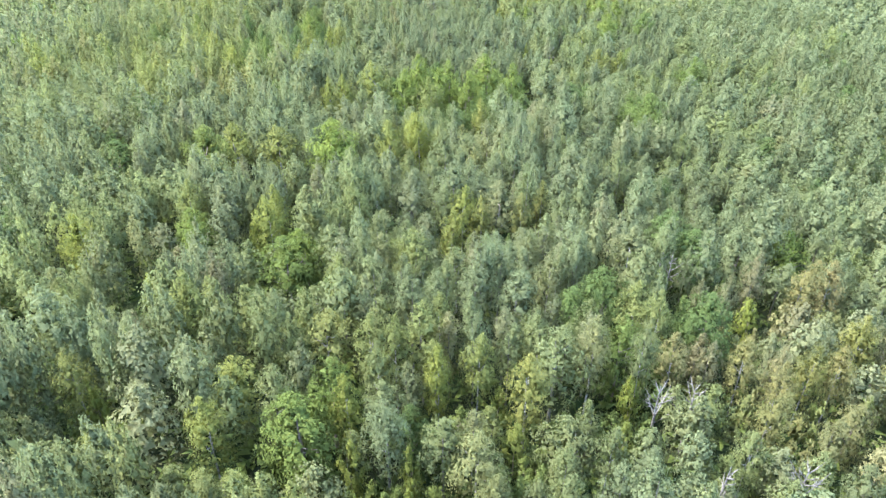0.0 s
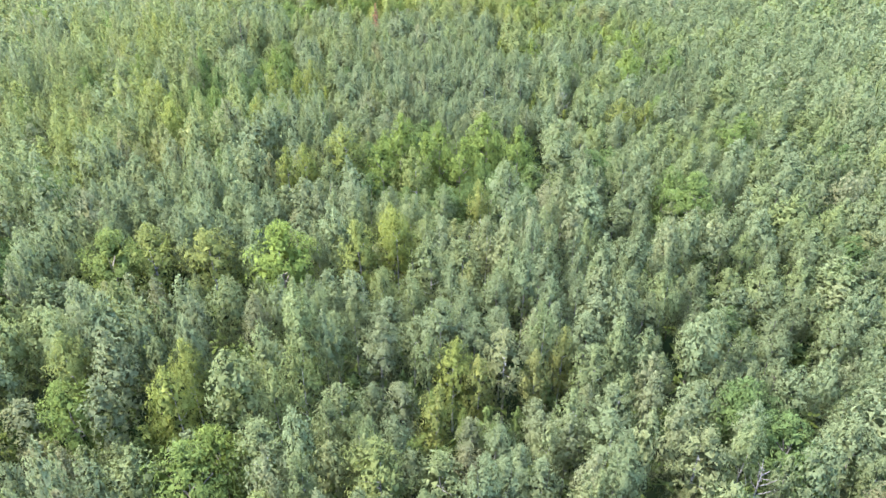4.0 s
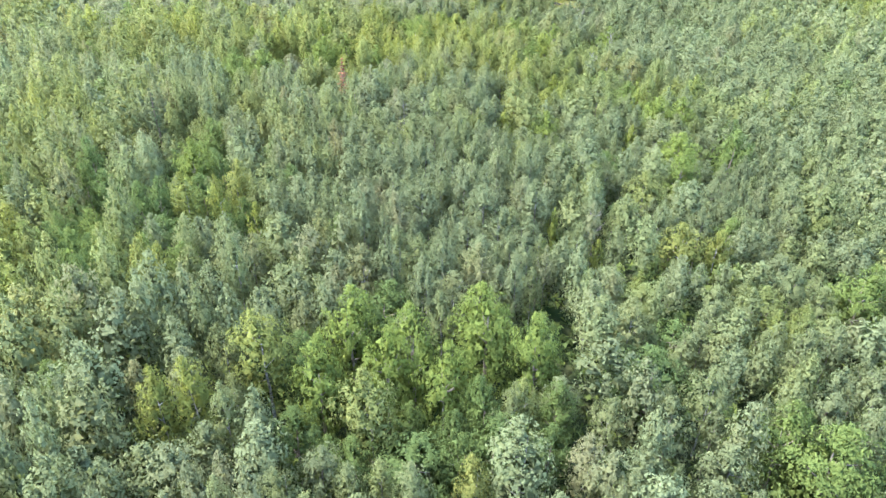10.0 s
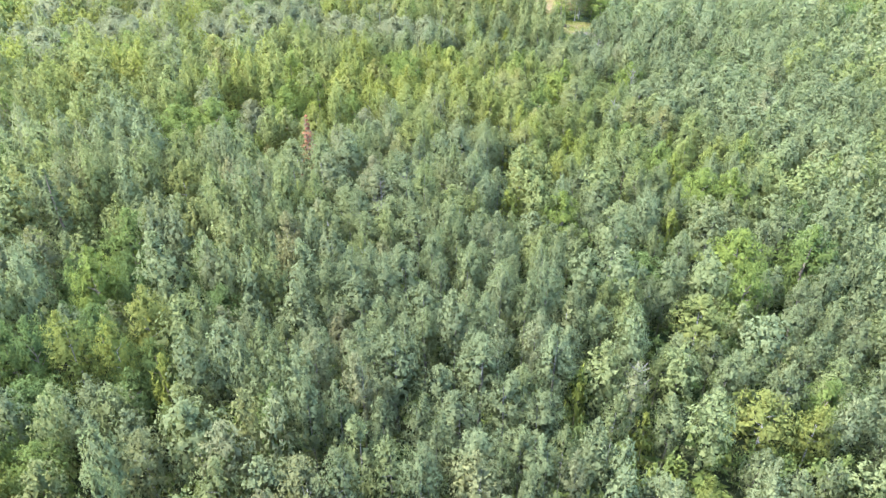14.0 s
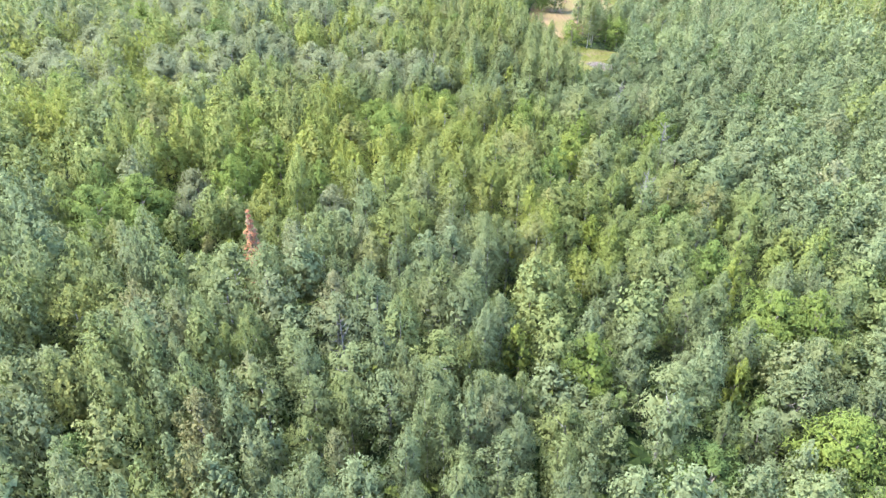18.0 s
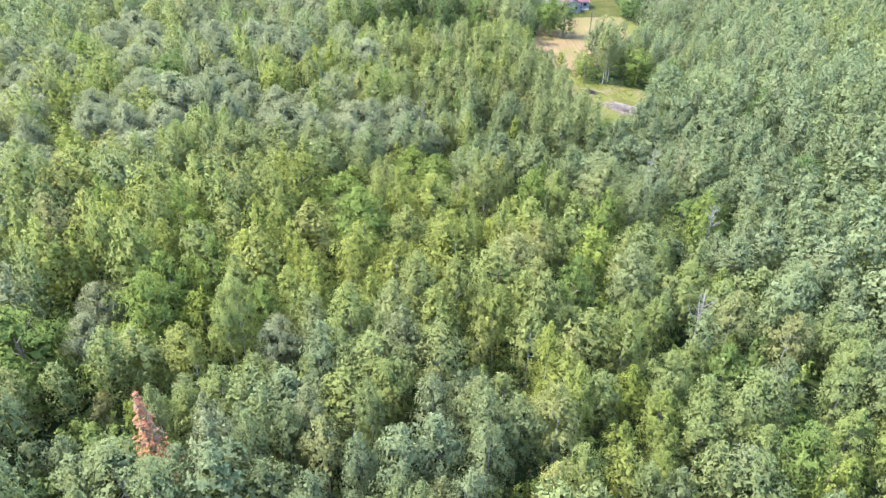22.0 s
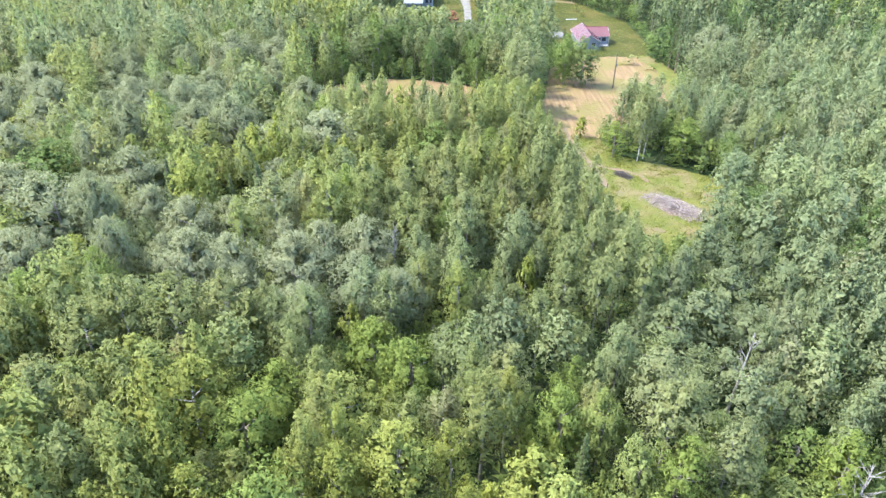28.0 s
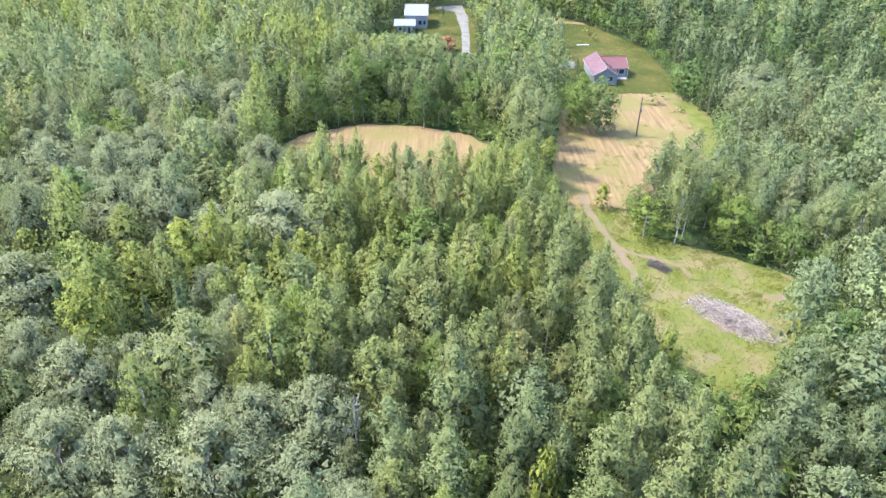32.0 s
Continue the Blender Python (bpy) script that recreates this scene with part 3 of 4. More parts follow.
STAND_H = (
    ("maple", 25.5, 240.7, 1.00, 0.75, 0.40, 0.00), ("maple", -23.3, 241.3, 1.08, 0.83, 1.00, 0.00), ("aspen", 33.0, 242.3, 0.91, 1.31, 0.30, 0.10),
    ("birch", 4.8, 253.1, 0.97, 1.16, 0.70, 0.10), ("maple", 33.4, 260.6, 0.92, 0.73, 0.90, 0.00), ("aspen", 37.8, 261.2, 0.91, 1.02, 0.30, 0.15),
    ("maple", 49.4, 262.1, 0.83, 0.70, 1.00, 0.00), ("birch", 13.1, 262.4, 0.82, 0.86, 1.00, 0.00), ("spruce", 25.3, 263.0, 0.75, 0.70, 1.00, 0.00),
    ("aspen", 33.9, 266.0, 0.98, 1.31, 0.40, 0.15), ("maple", -6.5, 266.1, 0.92, 0.96, 0.90, 0.00), ("maple", 23.8, 267.3, 0.92, 0.75, 0.90, 0.00),
    ("aspen", 33.8, 270.3, 0.91, 1.31, 0.20, 0.15), ("maple", -5.7, 271.3, 0.75, 1.04, 1.00, 0.00),
)
STAND_I = (
    ("maple", 9.2, 275.0, 0.83, 0.84, 0.90, 0.00), ("birch", -26.2, 277.6, 0.97, 1.31, 0.40, 0.10), ("maple", 4.9, 278.0, 0.83, 0.87, 1.00, 0.00),
    ("birch", -17.7, 280.6, 1.01, 1.31, 0.35, 0.10), ("birch", -23.4, 281.1, 1.01, 1.31, 0.40, 0.10), ("sapling", 1.9, 282.1, 1.55, 1.13, 1.00, 0.08),
    ("oak", -61.7, 283.2, 1.04, 0.79, 0.90, 0.00), ("oak", -78.1, 286.7, 1.04, 0.94, 0.90, 0.00), ("oak", -53.8, 290.1, 1.04, 1.08, 0.70, 0.00),
    ("oak", -47.4, 290.9, 1.04, 0.96, 0.80, 0.00), ("oak", -6.3, 291.1, 1.04, 1.15, 0.90, 0.00), ("sapling", 23.0, 291.1, 1.90, 1.02, 1.00, 0.00),
    ("oak", -19.4, 291.6, 1.04, 1.10, 0.90, 0.00), ("aspen", 35.8, 296.6, 0.91, 1.31, 0.30, 0.10),
)
STAND_J = (
    ("oak", -2.9, 296.8, 0.96, 0.86, 0.60, 0.00), ("oak", 2.6, 296.9, 0.96, 1.02, 0.60, 0.00), ("oak", -56.7, 296.9, 1.04, 1.14, 0.60, 0.00),
    ("sapling", -37.2, 298.9, 1.55, 1.60, 1.00, 0.05), ("maple", 30.1, 299.0, 0.83, 0.85, 0.50, 0.00), ("oak", -83.2, 300.9, 1.04, 1.16, 0.80, 0.00),
    ("oak", -22.5, 302.4, 0.96, 1.07, 0.90, 0.00), ("oak", -29.9, 306.6, 0.96, 0.88, 0.80, 0.00), ("oak", -51.9, 311.5, 1.04, 1.25, 0.60, 0.00),
    ("spruce", -15.4, 312.3, 1.04, 1.23, 0.40, 0.00), ("spruce", -28.9, 312.6, 1.08, 1.15, 0.30, 0.00), ("oak", -78.8, 312.9, 1.04, 1.24, 0.70, 0.00),
    ("spruce", -20.0, 313.3, 0.83, 0.90, 0.50, 0.00), ("spruce", -16.0, 315.2, 0.92, 1.03, 0.60, 0.00),
)
STAND_K = (
    ("oak", -35.4, 316.1, 1.04, 1.43, 0.40, 0.00), ("oak", 33.5, 317.7, 0.80, 0.70, 0.60, 0.00), ("maple", -51.8, 318.5, 1.08, 1.58, 0.20, 0.00),
    ("birch", -11.0, 325.0, 0.97, 1.25, 0.60, 0.00), ("birch", -28.4, 329.3, 0.97, 1.31, 0.70, 0.05), ("maple", 6.6, 331.8, 1.00, 0.70, 0.90, 0.25),
    ("oak", -60.2, 338.1, 1.04, 1.19, 0.80, 0.00), ("oak", -74.7, 343.2, 1.04, 1.36, 0.70, 0.00), ("oak", -66.1, 351.0, 1.04, 1.26, 0.60, 0.00),
    ("oak", -48.5, 351.3, 1.04, 1.43, 0.50, 0.00), ("oak", -15.3, 354.8, 0.96, 1.07, 0.70, 0.00), ("oak", -53.8, 356.7, 0.96, 1.09, 0.40, 0.00),
    ("oak", -73.7, 360.1, 1.04, 1.60, 0.70, 0.00), ("aspen", 29.0, 369.1, 1.19, 1.31, 0.30, 0.10),
)
STAND_L = (
    ("oak", -28.3, 380.9, 1.04, 1.39, 0.70, 0.00), ("oak", 79.7, 390.3, 1.12, 1.60, 0.30, 0.00),
)
MARKED = STAND_A + STAND_B + STAND_C + STAND_D + STAND_E + STAND_F + STAND_G + STAND_H + STAND_I + STAND_J + STAND_K + STAND_L
for kind, x, y, tall, wide, tint, brown in MARKED:
    brown *= 0.65
    wide *= 1.18 if kind == "maple" else 1.0
    wood.add(kind, x, y, chance.uniform(0, 6.28), tall, wide, 0.3 if kind == "spruce" else tint * (0.78 if kind in ("maple", "sapling") else 0.9), 1.15 if x == -18.1 else 0.98, brown, 1.12)
for x, y in ((-15.4, 215.8), (26.1, 162.5), (43.2, 273.2), (39.3, 236.0)):
    wood.cells.setdefault((int(x // 5), int(y // 5)), []).append((x, y, 2.2))
# small added canopy gaps where the view shows taller trees' shaded sides: x, y, radius
GAPS = ((-42, 104, 2.4), (22, 68, 2.0), (-36, 106, 2.0), (-37, 99, 2.8), (-32, 98, 2.4), (-20, 107, 1.6), (10, 91, 1.6), (33, 133, 2.6), (51, 133, 2.4), (-26, 187, 2.0), (-38, 163, 2.0), (-20, 154, 1.6), (-28, 173, 2.4), (38, 185, 2.4), (45, 220, 2.4), (-40, 198, 2.1), (48, 184, 1.6), (44, 211, 2.4), (15, 210, 1.8), (22, 204, 2.0), (11, 229, 1.6), (30, 256, 1.8), (29, 246, 2.4), (-23, 256, 2.1), (30, 283, 1.8), (-1, 229, 1.6), (29, 276, 1.8), (31, 282, 1.6), (-1, 285, 1.6), (-17, 295, 1.8), (-21, 317, 1.8), (22, 272, 1.8), (-21, 311, 2.1), (10, 308, 1.6), (-6, 314, 1.9))
for x, y, rad in GAPS:
    wood.cells.setdefault((int(x // 5), int(y // 5)), []).append((x, y, rad * 0.9))
# trees at the edge of the open ground and out on it
EDGE = (
    ("maple", 46.1, 342.6, 0.62, 0.85, 0.85, 0.0), ("birch", 50.4, 340.6, 1.10, 0.82, 0.3, 0.1), ("birch", 52.0, 342.0, 1.12, 0.82, 0.2, 0.1),
    ("maple", 58.6, 340.0, 0.78, 1.05, 0.65, 0.0), ("maple", 65.5, 334.5, 0.72, 0.8, 0.2, 0.0), ("sapling", 62.9, 338.0, 1.1, 1.2, 0.3, 0.0),
    ("maple", 47.4, 385.6, 1.02, 1.2, 0.15, 0.1), ("maple", 43.6, 391.0, 0.95, 1.0, 0.3, 0.0), ("maple", 43.0, 386.5, 0.95, 0.95, 0.4, 0.0),
    ("spruce", 48.3, 419.0, 0.50, 0.6, 0.2, 0.0), ("sapling", 41.3, 352.4, 0.88, 0.95, 1.0, 0.0), ("aspen", 31.9, 366.0, 1.15, 1.23, 0.2, 0.1),
    ("aspen", 29.5, 371.5, 1.2, 1.23, 0.2, 0.1), ("birch", 69.3, 334.3, 1.0, 0.90, 0.2, 0.05), ("birch", 74.5, 335.0, 1.0, 0.90, 0.2, 0.05),
)
EDGE_TOO = (
    ("spruce", 44.5, 446.0, 0.9, 1.3, 0.2, 0.0), ("spruce", 45.8, 452.0, 0.9, 1.3, 0.3, 0.0), ("spruce", 14.5, 466.0, 0.7, 0.9, 0.2, 0.0),
    ("sapling", 59.5, 465.6, 0.45, 0.9, 0.2, 0.2), ("sapling", 60.9, 459.0, 0.4, 0.8, 0.2, 0.1), ("sapling", 64.5, 403.5, 0.5, 1.2, 0.1, 0.3),
    ("sapling", 68.2, 397.8, 0.25, 0.9, 0.1, 0.0), ("sapling", 52.5, 474.0, 0.6, 1.0, 0.6, 0.1),
)
# tall poplars along the west side of the glade
EDGE_WEST = tuple(("poplar", x, y, tall, 1.15, 0.25, 0.05) for x, y, tall in (
    (29.8, 324.0, 1.22), (32.6, 316.5, 1.20), (33.8, 309.0, 1.20), (33.0, 302.6, 1.20), (30.6, 312.5, 1.22), (29.8, 305.5, 1.20), (28.0, 318.5, 1.24), (27.2, 328.0, 1.16),
    (26.6, 334.0, 1.10), (28.6, 299.0, 1.16), (33.6, 288.5, 1.24), (30.6, 284.6, 1.20), (36.0, 293.0, 1.20), (33.8, 297.4, 1.18), (36.6, 287.0, 1.20), (31.6, 293.6, 1.18), (27.6, 290.0, 1.2), (26.0, 311.0, 1.22)))
for kind, x, y, tall, wide, tint, brown in EDGE + EDGE_TOO + EDGE_WEST:
    wood.add(kind, x, y, chance.uniform(0, 6.28), tall, wide, tint, 1.0, brown, 1.35)

TOP = {"aspen": 14.3, "poplar": 13.0, "alder": 10.4, "birch": 13.4, "maple": 12.0, "oak": 12.5, "spruce": 12.0, "sapling": 5.8}
marked_cells = {}
for kind, x, y, tall, wide, tint, brown in MARKED + EDGE:
    marked_cells.setdefault((int(x // 12), int(y // 12)), []).append((x, y, tall * TOP[kind], RADIUS[kind] * wide))


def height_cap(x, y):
    """Height limit fitted to the camera's view: keeps marked trees, glade and yard in sight."""
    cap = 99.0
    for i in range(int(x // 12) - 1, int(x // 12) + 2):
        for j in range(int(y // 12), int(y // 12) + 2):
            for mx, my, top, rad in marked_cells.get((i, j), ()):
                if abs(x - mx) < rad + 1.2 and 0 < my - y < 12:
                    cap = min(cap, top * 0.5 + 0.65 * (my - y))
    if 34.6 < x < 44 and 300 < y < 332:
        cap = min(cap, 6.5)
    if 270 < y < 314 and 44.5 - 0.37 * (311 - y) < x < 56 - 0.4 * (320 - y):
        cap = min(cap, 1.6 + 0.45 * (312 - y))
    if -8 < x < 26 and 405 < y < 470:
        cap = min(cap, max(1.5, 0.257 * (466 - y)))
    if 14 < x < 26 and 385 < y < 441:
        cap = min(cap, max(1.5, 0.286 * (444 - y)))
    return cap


for poly, step in ((GLADE, 2.3), (FIELD, 2.6), (LAWN, 3.2), (HOLLOW, 2.3)):
    cx, cy = sum(p[0] for p in poly) / len(poly), sum(p[1] for p in poly) / len(poly)
    for (ax, ay), (bx, by) in zip(poly, poly[1:] + poly[:1]):
        n = max(1, int(math.hypot(bx - ax, by - ay) / step))
        for i in range(n):
            f = (i + chance.random()) / n
            x, y = ax + (bx - ax) * f, ay + (by - ay) * f
            d = math.hypot(x - cx, y - cy)
            x, y = x + (x - cx) / d * chance.uniform(1.2, 2.4), y + (y - cy) / d * chance.uniform(1.2, 2.4)
            far_side = y > cy
            tall = chance.uniform(0.35, 0.62) if far_side else chance.uniform(0.2, 0.32)
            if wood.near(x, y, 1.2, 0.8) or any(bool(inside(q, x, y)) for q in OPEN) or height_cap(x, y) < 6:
                continue
            wood.add("maple", x, y, chance.uniform(0, 6.28), tall, chance.uniform(0.42, 0.62), chance.uniform(0.0, 0.5), chance.uniform(0.85, 1.05), 0.0, 0.6)

EAST, WEST, NORTH, SOUTH = 180.0, -168.0, 534.0, 22.0
for attempt in range(90000):
    x, y = chance.uniform(WEST, EAST), chance.uniform(SOUTH, NORTH)
    if abs(x - 6) > 20 + 0.64 * y or abs(x - 6) > 172:
        continue
    kind = shares(x, y, chance)
    wide = chance.uniform(0.55, 0.9) if chance.random() < (0.62 if y < 230 else 0.48) else chance.uniform(0.9, 1.3)
    if y > 190:
        wide *= 0.95 if x > 56 and 320 < y < 405 else 1.28 if x < 18 and 250 < y < 345 else 1.14
    tall = chance.uniform(0.80, 1.02) + 0.06 * (wide - 0.8) + 0.12 * wave(x, y, 28, 1) + 0.20 * wave(x, y, 8, 6)
    tall *= 1.0 + 0.16 * min(1.0, max(0.0, -x - 4) / 22)
    if y > 245:
        tall += chance.gauss(0, 0.075)
    if x > 25 and y < 300 and kind != "alder":
        tall -= 0.18 * min(1, (x - 25) / 20)
    if -20 < x < 34 and 325 < y < 366:
        tall *= 0.95
    if -15 < x < 29 and 333 < y < 352:
        tall = max(tall, 1.02)
    if -25 < x < 34 and 384 < y < 412:
        tall = max(tall, 0.88)
    if in_zone(x, y, 68, 354, 15, 19):
        tall *= 0.76
    if in_zone(x, y, 24, 320, 17, 26):
        tall *= 1.13
    if 40 < x < 62 and 300 < y < 318:
        tall *= 0.9
    if kind == "spruce":
        wide *= 1.35
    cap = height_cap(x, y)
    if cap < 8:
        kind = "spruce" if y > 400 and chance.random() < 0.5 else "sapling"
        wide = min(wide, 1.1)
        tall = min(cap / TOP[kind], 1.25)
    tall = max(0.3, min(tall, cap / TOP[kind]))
    rad = RADIUS[kind] * wide
    if wood.near(x, y, rad, 0.63 if y < 190 or y > 420 else 0.59) or any(bool(inside(poly, x, y)) for poly in OPEN):
        continue
    tint, shade = warmth(x, y)
    brown = 0.2 * max(0.0, chance.gauss(-0.2, 0.6)) if kind in ("aspen", "poplar", "birch") else 0.0
    if in_zone(x, y, 39, 54, 13, 15):
        brown = max(brown, chance.uniform(0.1, 0.45))
    wood.add(kind, x, y, chance.uniform(0, 6.28), tall, wide, min(1, max(0, tint + chance.uniform(-0.26, 0.26))), shade * chance.uniform(0.9, 1.1), min(brown, 0.4))

trunks = {(k, v): trunk_mesh(k, 50 + v) for k in KINDS for v in range(VARIANTS)}
crowns, fine_crowns, bush_crowns, dense_crowns = {}, {}, {}, {}
for k in KINDS:
    for v in range(VARIANTS):
        n, s = NEAR_TUFTS[k]
        crowns[k, v] = crown_mesh(k + "_crown", k, 100 + v, n, s, leaf_of[k])
        bush_crowns[k, v] = crown_mesh(k + "_bush_crown", k, 100 + v, int(n * 0.33), s * 1.5, leaf_of[k]) if k == "maple" else None
        dense_crowns[k, v] = crown_mesh(k + "_dense_crown", k, 100 + v, 5600, 0.22, leaf_of[k]) if k == "maple" else None
        fine_crowns[k, v] = crown_mesh(k + "_fine_crown", k, 100 + v, int(n * 1.1), s * 0.95, leaf_of[k])

LABELS = {
    "aspen": "slender aspen with grey-green fluttering leaves in the wood",
    "alder": "low bushy alder with dull green leaves in the wood",
    "poplar": "slim young poplar with olive-green leaves in a dense stand",
    "birch": "young birch with white bark and yellow-green leaves",
    "maple": "broad maple with a dense bright green crown",
    "oak": "broad oak with a rounded silvery-green crown",
    "spruce": "narrow dark green spruce with tiered branches",
    "sapling": "low bushy sapling with yellow-green leaves",
}
MOST = {"aspen": 300, "poplar": 300, "alder": 300, "birch": 300, "maple": 260, "oak": 110, "spruce": 170, "sapling": 130}


def tree_object(kind, x, y, turn, tall, wide, tint, shade, brown, v):
    tree = thing(kind + "_tree", LABELS[kind], "tree", group=kind + " trees of the wood")
    tree.matrix_world = Matrix.LocRotScale((x, y, 0), Euler((0, 0, turn)), (wide, wide, tall))
    part("trunk", trunks[kind, v], None, tree)
    shapes = fine_crowns if reach_of(x, y) < 67 else crowns
    if kind == "maple":
        shapes = bush_crowns if tall < 0.65 else dense_crowns if wide > 0.9 and reach_of(x, y) < 75 else shapes
    crown = part("crown", shapes[kind, v], None, tree)
    crown.color = (tint, shade, brown, 1.0)
    return tree


def reach_of(x, y):
    """How near the flight line passes over a place."""
    return max(62.0, abs(x - 6) / 0.66, math.hypot(x - 14, y - 252) if y > 290 else 0.0)


def beside_open(x, y):
    """Trees in the first rows round the open ground."""
    return any(in_zone(x, y, *zone) for zone in ((50, 340, 24, 16), (33, 365, 6, 26), (8, 393, 26, 8), (6, 346, 26, 8), (44, 388, 6, 8), (66, 352, 12, 20), (36, 318, 9, 20)))


singled = {(tree[1], tree[2]) for tree in MARKED + EDGE}
standing = sorted(wood.trees, key=lambda k: reach_of(k[1], k[2]) + 0.2 * abs(k[1] - 6) - 60 * (beside_open(k[1], k[2]) or (k[1], k[2]) in singled))
made = {k: 0 for k in KINDS}
rest = {}
for i, tree in enumerate(standing):
    kind = tree[0]
    if made[kind] < MOST[kind]:
        made[kind] += 1
        tree_object(*tree, i % VARIANTS)
    else:
        d = reach_of(tree[1], tree[2])
        rest.setdefault((kind, 0 if d < 84 else 1 if d < 150 else 2), []).append(tree)

FAR_TUFTS = ((0.46, 1.3), (0.25, 1.7), (0.08, 2.8))
for (kind, level), trees in sorted(rest.items()):
    share, grow = FAR_TUFTS[level]
    n, s = NEAR_TUFTS[kind]
    n = int(n * share * (0.6 if kind == "sapling" else 1.0))
    soups = [crown_soup(kind, 100 + v, n, s * grow, 0.40) for v in range(VARIANTS)]
    pts = np.empty((len(trees), n, 3, 3), np.float32)
    ways = np.empty((len(trees), n, 3), np.float32)
    tints = np.empty((len(trees), n, 3), np.float32)
    for i, (_, x, y, turn, tall, wide, tint, shade, brown) in enumerate(trees):
        p, way = soups[i % VARIANTS]
        c, s2 = math.cos(turn) * wide, math.sin(turn) * wide
        ways[i] = way @ np.array(((math.cos(turn), math.sin(turn), 0), (-math.sin(turn), math.cos(turn), 0), (0, 0, 1)))
        pts[i, :, :, 0] = p[:, :, 0] * c - p[:, :, 1] * s2 + x
        pts[i, :, :, 1] = p[:, :, 0] * s2 + p[:, :, 1] * c + y
        pts[i, :, :, 2] = p[:, :, 2] * tall
        tints[i] = (tint, shade, brown)
    me = soup_mesh(kind + "_wood", pts.reshape(-1, 3, 3), 3, [leaf_joined[kind]], tints.reshape(-1, 3), ways.reshape(-1, 3))
    ob = new(kind + "_wood", me)
    tagged(ob, "closed canopy of " + kind + " crowns in the wood", "woods", kind="stuff")


# ---- dead trees ----
def snag_mesh(seed, tall, spread):
    """A bare dead tree: trunk and forked branches."""
    r = random.Random(seed)
    bm = bmesh.new()
    lean = (r.uniform(-0.4, 0.4), r.uniform(-0.4, 0.4))
    spine = [(lean[0] * f, lean[1] * f, -0.2 + (tall + 0.2) * f) for f in (0, 0.3, 0.6, 0.85, 1)]
    limb(bm, spine, [0.2, 0.15, 0.11, 0.06, 0.02])
    for i in range(14):
        f = r.uniform(0.4, 0.95)
        z, turn = tall * f, i * GOLD + r.uniform(-0.5, 0.5)
        length = spread * (1.25 - f) * r.uniform(0.7, 1.3)
        x, y = math.cos(turn) * length, math.sin(turn) * length
        x0, y0 = lean[0] * f, lean[1] * f
        limb(bm, [(x0, y0, z), (x0 + x * 0.5, y0 + y * 0.5, z + length * 0.45), (x0 + x, y0 + y, z + length * 1.1)], [0.06, 0.045, 0.012], 4)
        limb(bm, [(x0 + x * 0.5, y0 + y * 0.5, z + length * 0.45), (x0 + x * 0.9 - y * 0.3, y0 + y * 0.9 + x * 0.3, z + length * 0.6)], [0.035, 0.01], 4)
    return bmesh_mesh("snag", bm, dead_wood)


snags = [snag_mesh(3, 9.5, 2.4), snag_mesh(4, 11.0, 2.0), snag_mesh(6, 8.5, 2.8)]
DEAD = ((26.1, 162.5), (43.2, 273.2), (39.3, 236.0), (48.8, 258.9), (5.9, 295.5), (20.6, 46.2), (24.4, 47.0), (22.6, 35.5), (30.5, 36.8), (28.5, 69.5), (-2.5, 199.0))
for i, (x, y) in enumerate(DEAD):
    ob = thing("dead_tree", "bare bleached grey dead tree among living crowns", "tree", group="dead trees of the wood")
    ob.matrix_world = Matrix.LocRotScale((x, y, 0), Euler((0, 0, i * 1.9)), (1, 1, 1.0 + 0.12 * (i % 3)))
    part("trunk", snags[i % 3], None, ob)

rust = thing("dead_spruce", "dead rust-red spruce standing among green trees", "tree")
rust.matrix_world = Matrix.LocRotScale((-15.9, 215.6, 0), Euler((0, 0, 0.4)), (1.5, 1.5, 1.24))
part("trunk", trunks["spruce", 1], None, rust)
part("crown", crown_mesh("rust_crown", "spruce", 160, 1300, 0.34, rust_needles), None, rust)
for x, y, tall in ((12.2, 448.5, 0.62), (15.2, 447.2, 0.75)):
    bush = thing("rust_bush", "rust-red leaved bush beside the pale driveway", "bush", group="rust bushes")
    bush.matrix_world = Matrix.LocRotScale((x, y, 0), Euler((0, 0, x)), (1.7, 1.7, tall))
    part("trunk", trunks["sapling", 2], None, bush)
    part("crown", crown_mesh("rust_bush_crown", "sapling", 170 + int(x), 500, 0.5, rust_needles), None, bush)

# ---- bare ground ----
sheet("bare_soil", [(8, 444), (16.5, 443), (18, 455), (12, 459), (8.5, 455)], soil_ground, "bare pinkish soil beside the driveway", 0.045, 0.8, 0.5, 9)
sheet("sand_track", [(45, 478), (48, 476), (55, 480), (62, 477.5), (61, 480.5), (54, 483.5), (49, 484), (48.5, 498), (45.5, 498)], soil_ground, "pale sandy track along the edge of the wood", 0.055, 0.8, 0.3, 10, "track")
sheet("parking_patch", [(44.5, 431), (50, 430.5), (51, 437.5), (45, 438)], gravel_ground, "worn grey gravel patch by the house", 0.055, 0.8, 0.4, 12)
BARE = ((44.2, 326.8, 0.9, 1.2), (60.2, 326.6, 1.7, 1.0), (52.2, 321.9, 2.6, 3.4), (47.5, 314.0, 1.0, 0.7))
for i, (x, y, rx, ry) in enumerate(BARE):
    outline = [(x + rx * math.cos(k * math.pi / 6), y + ry * math.sin(k * math.pi / 6)) for k in range(12)]
    sheet("bare_patch", outline, soil_ground, "bare pinkish-grey patch of soil in the grass", 0.03 + 0.003 * i, 0.4, 1.1, 20 + i)


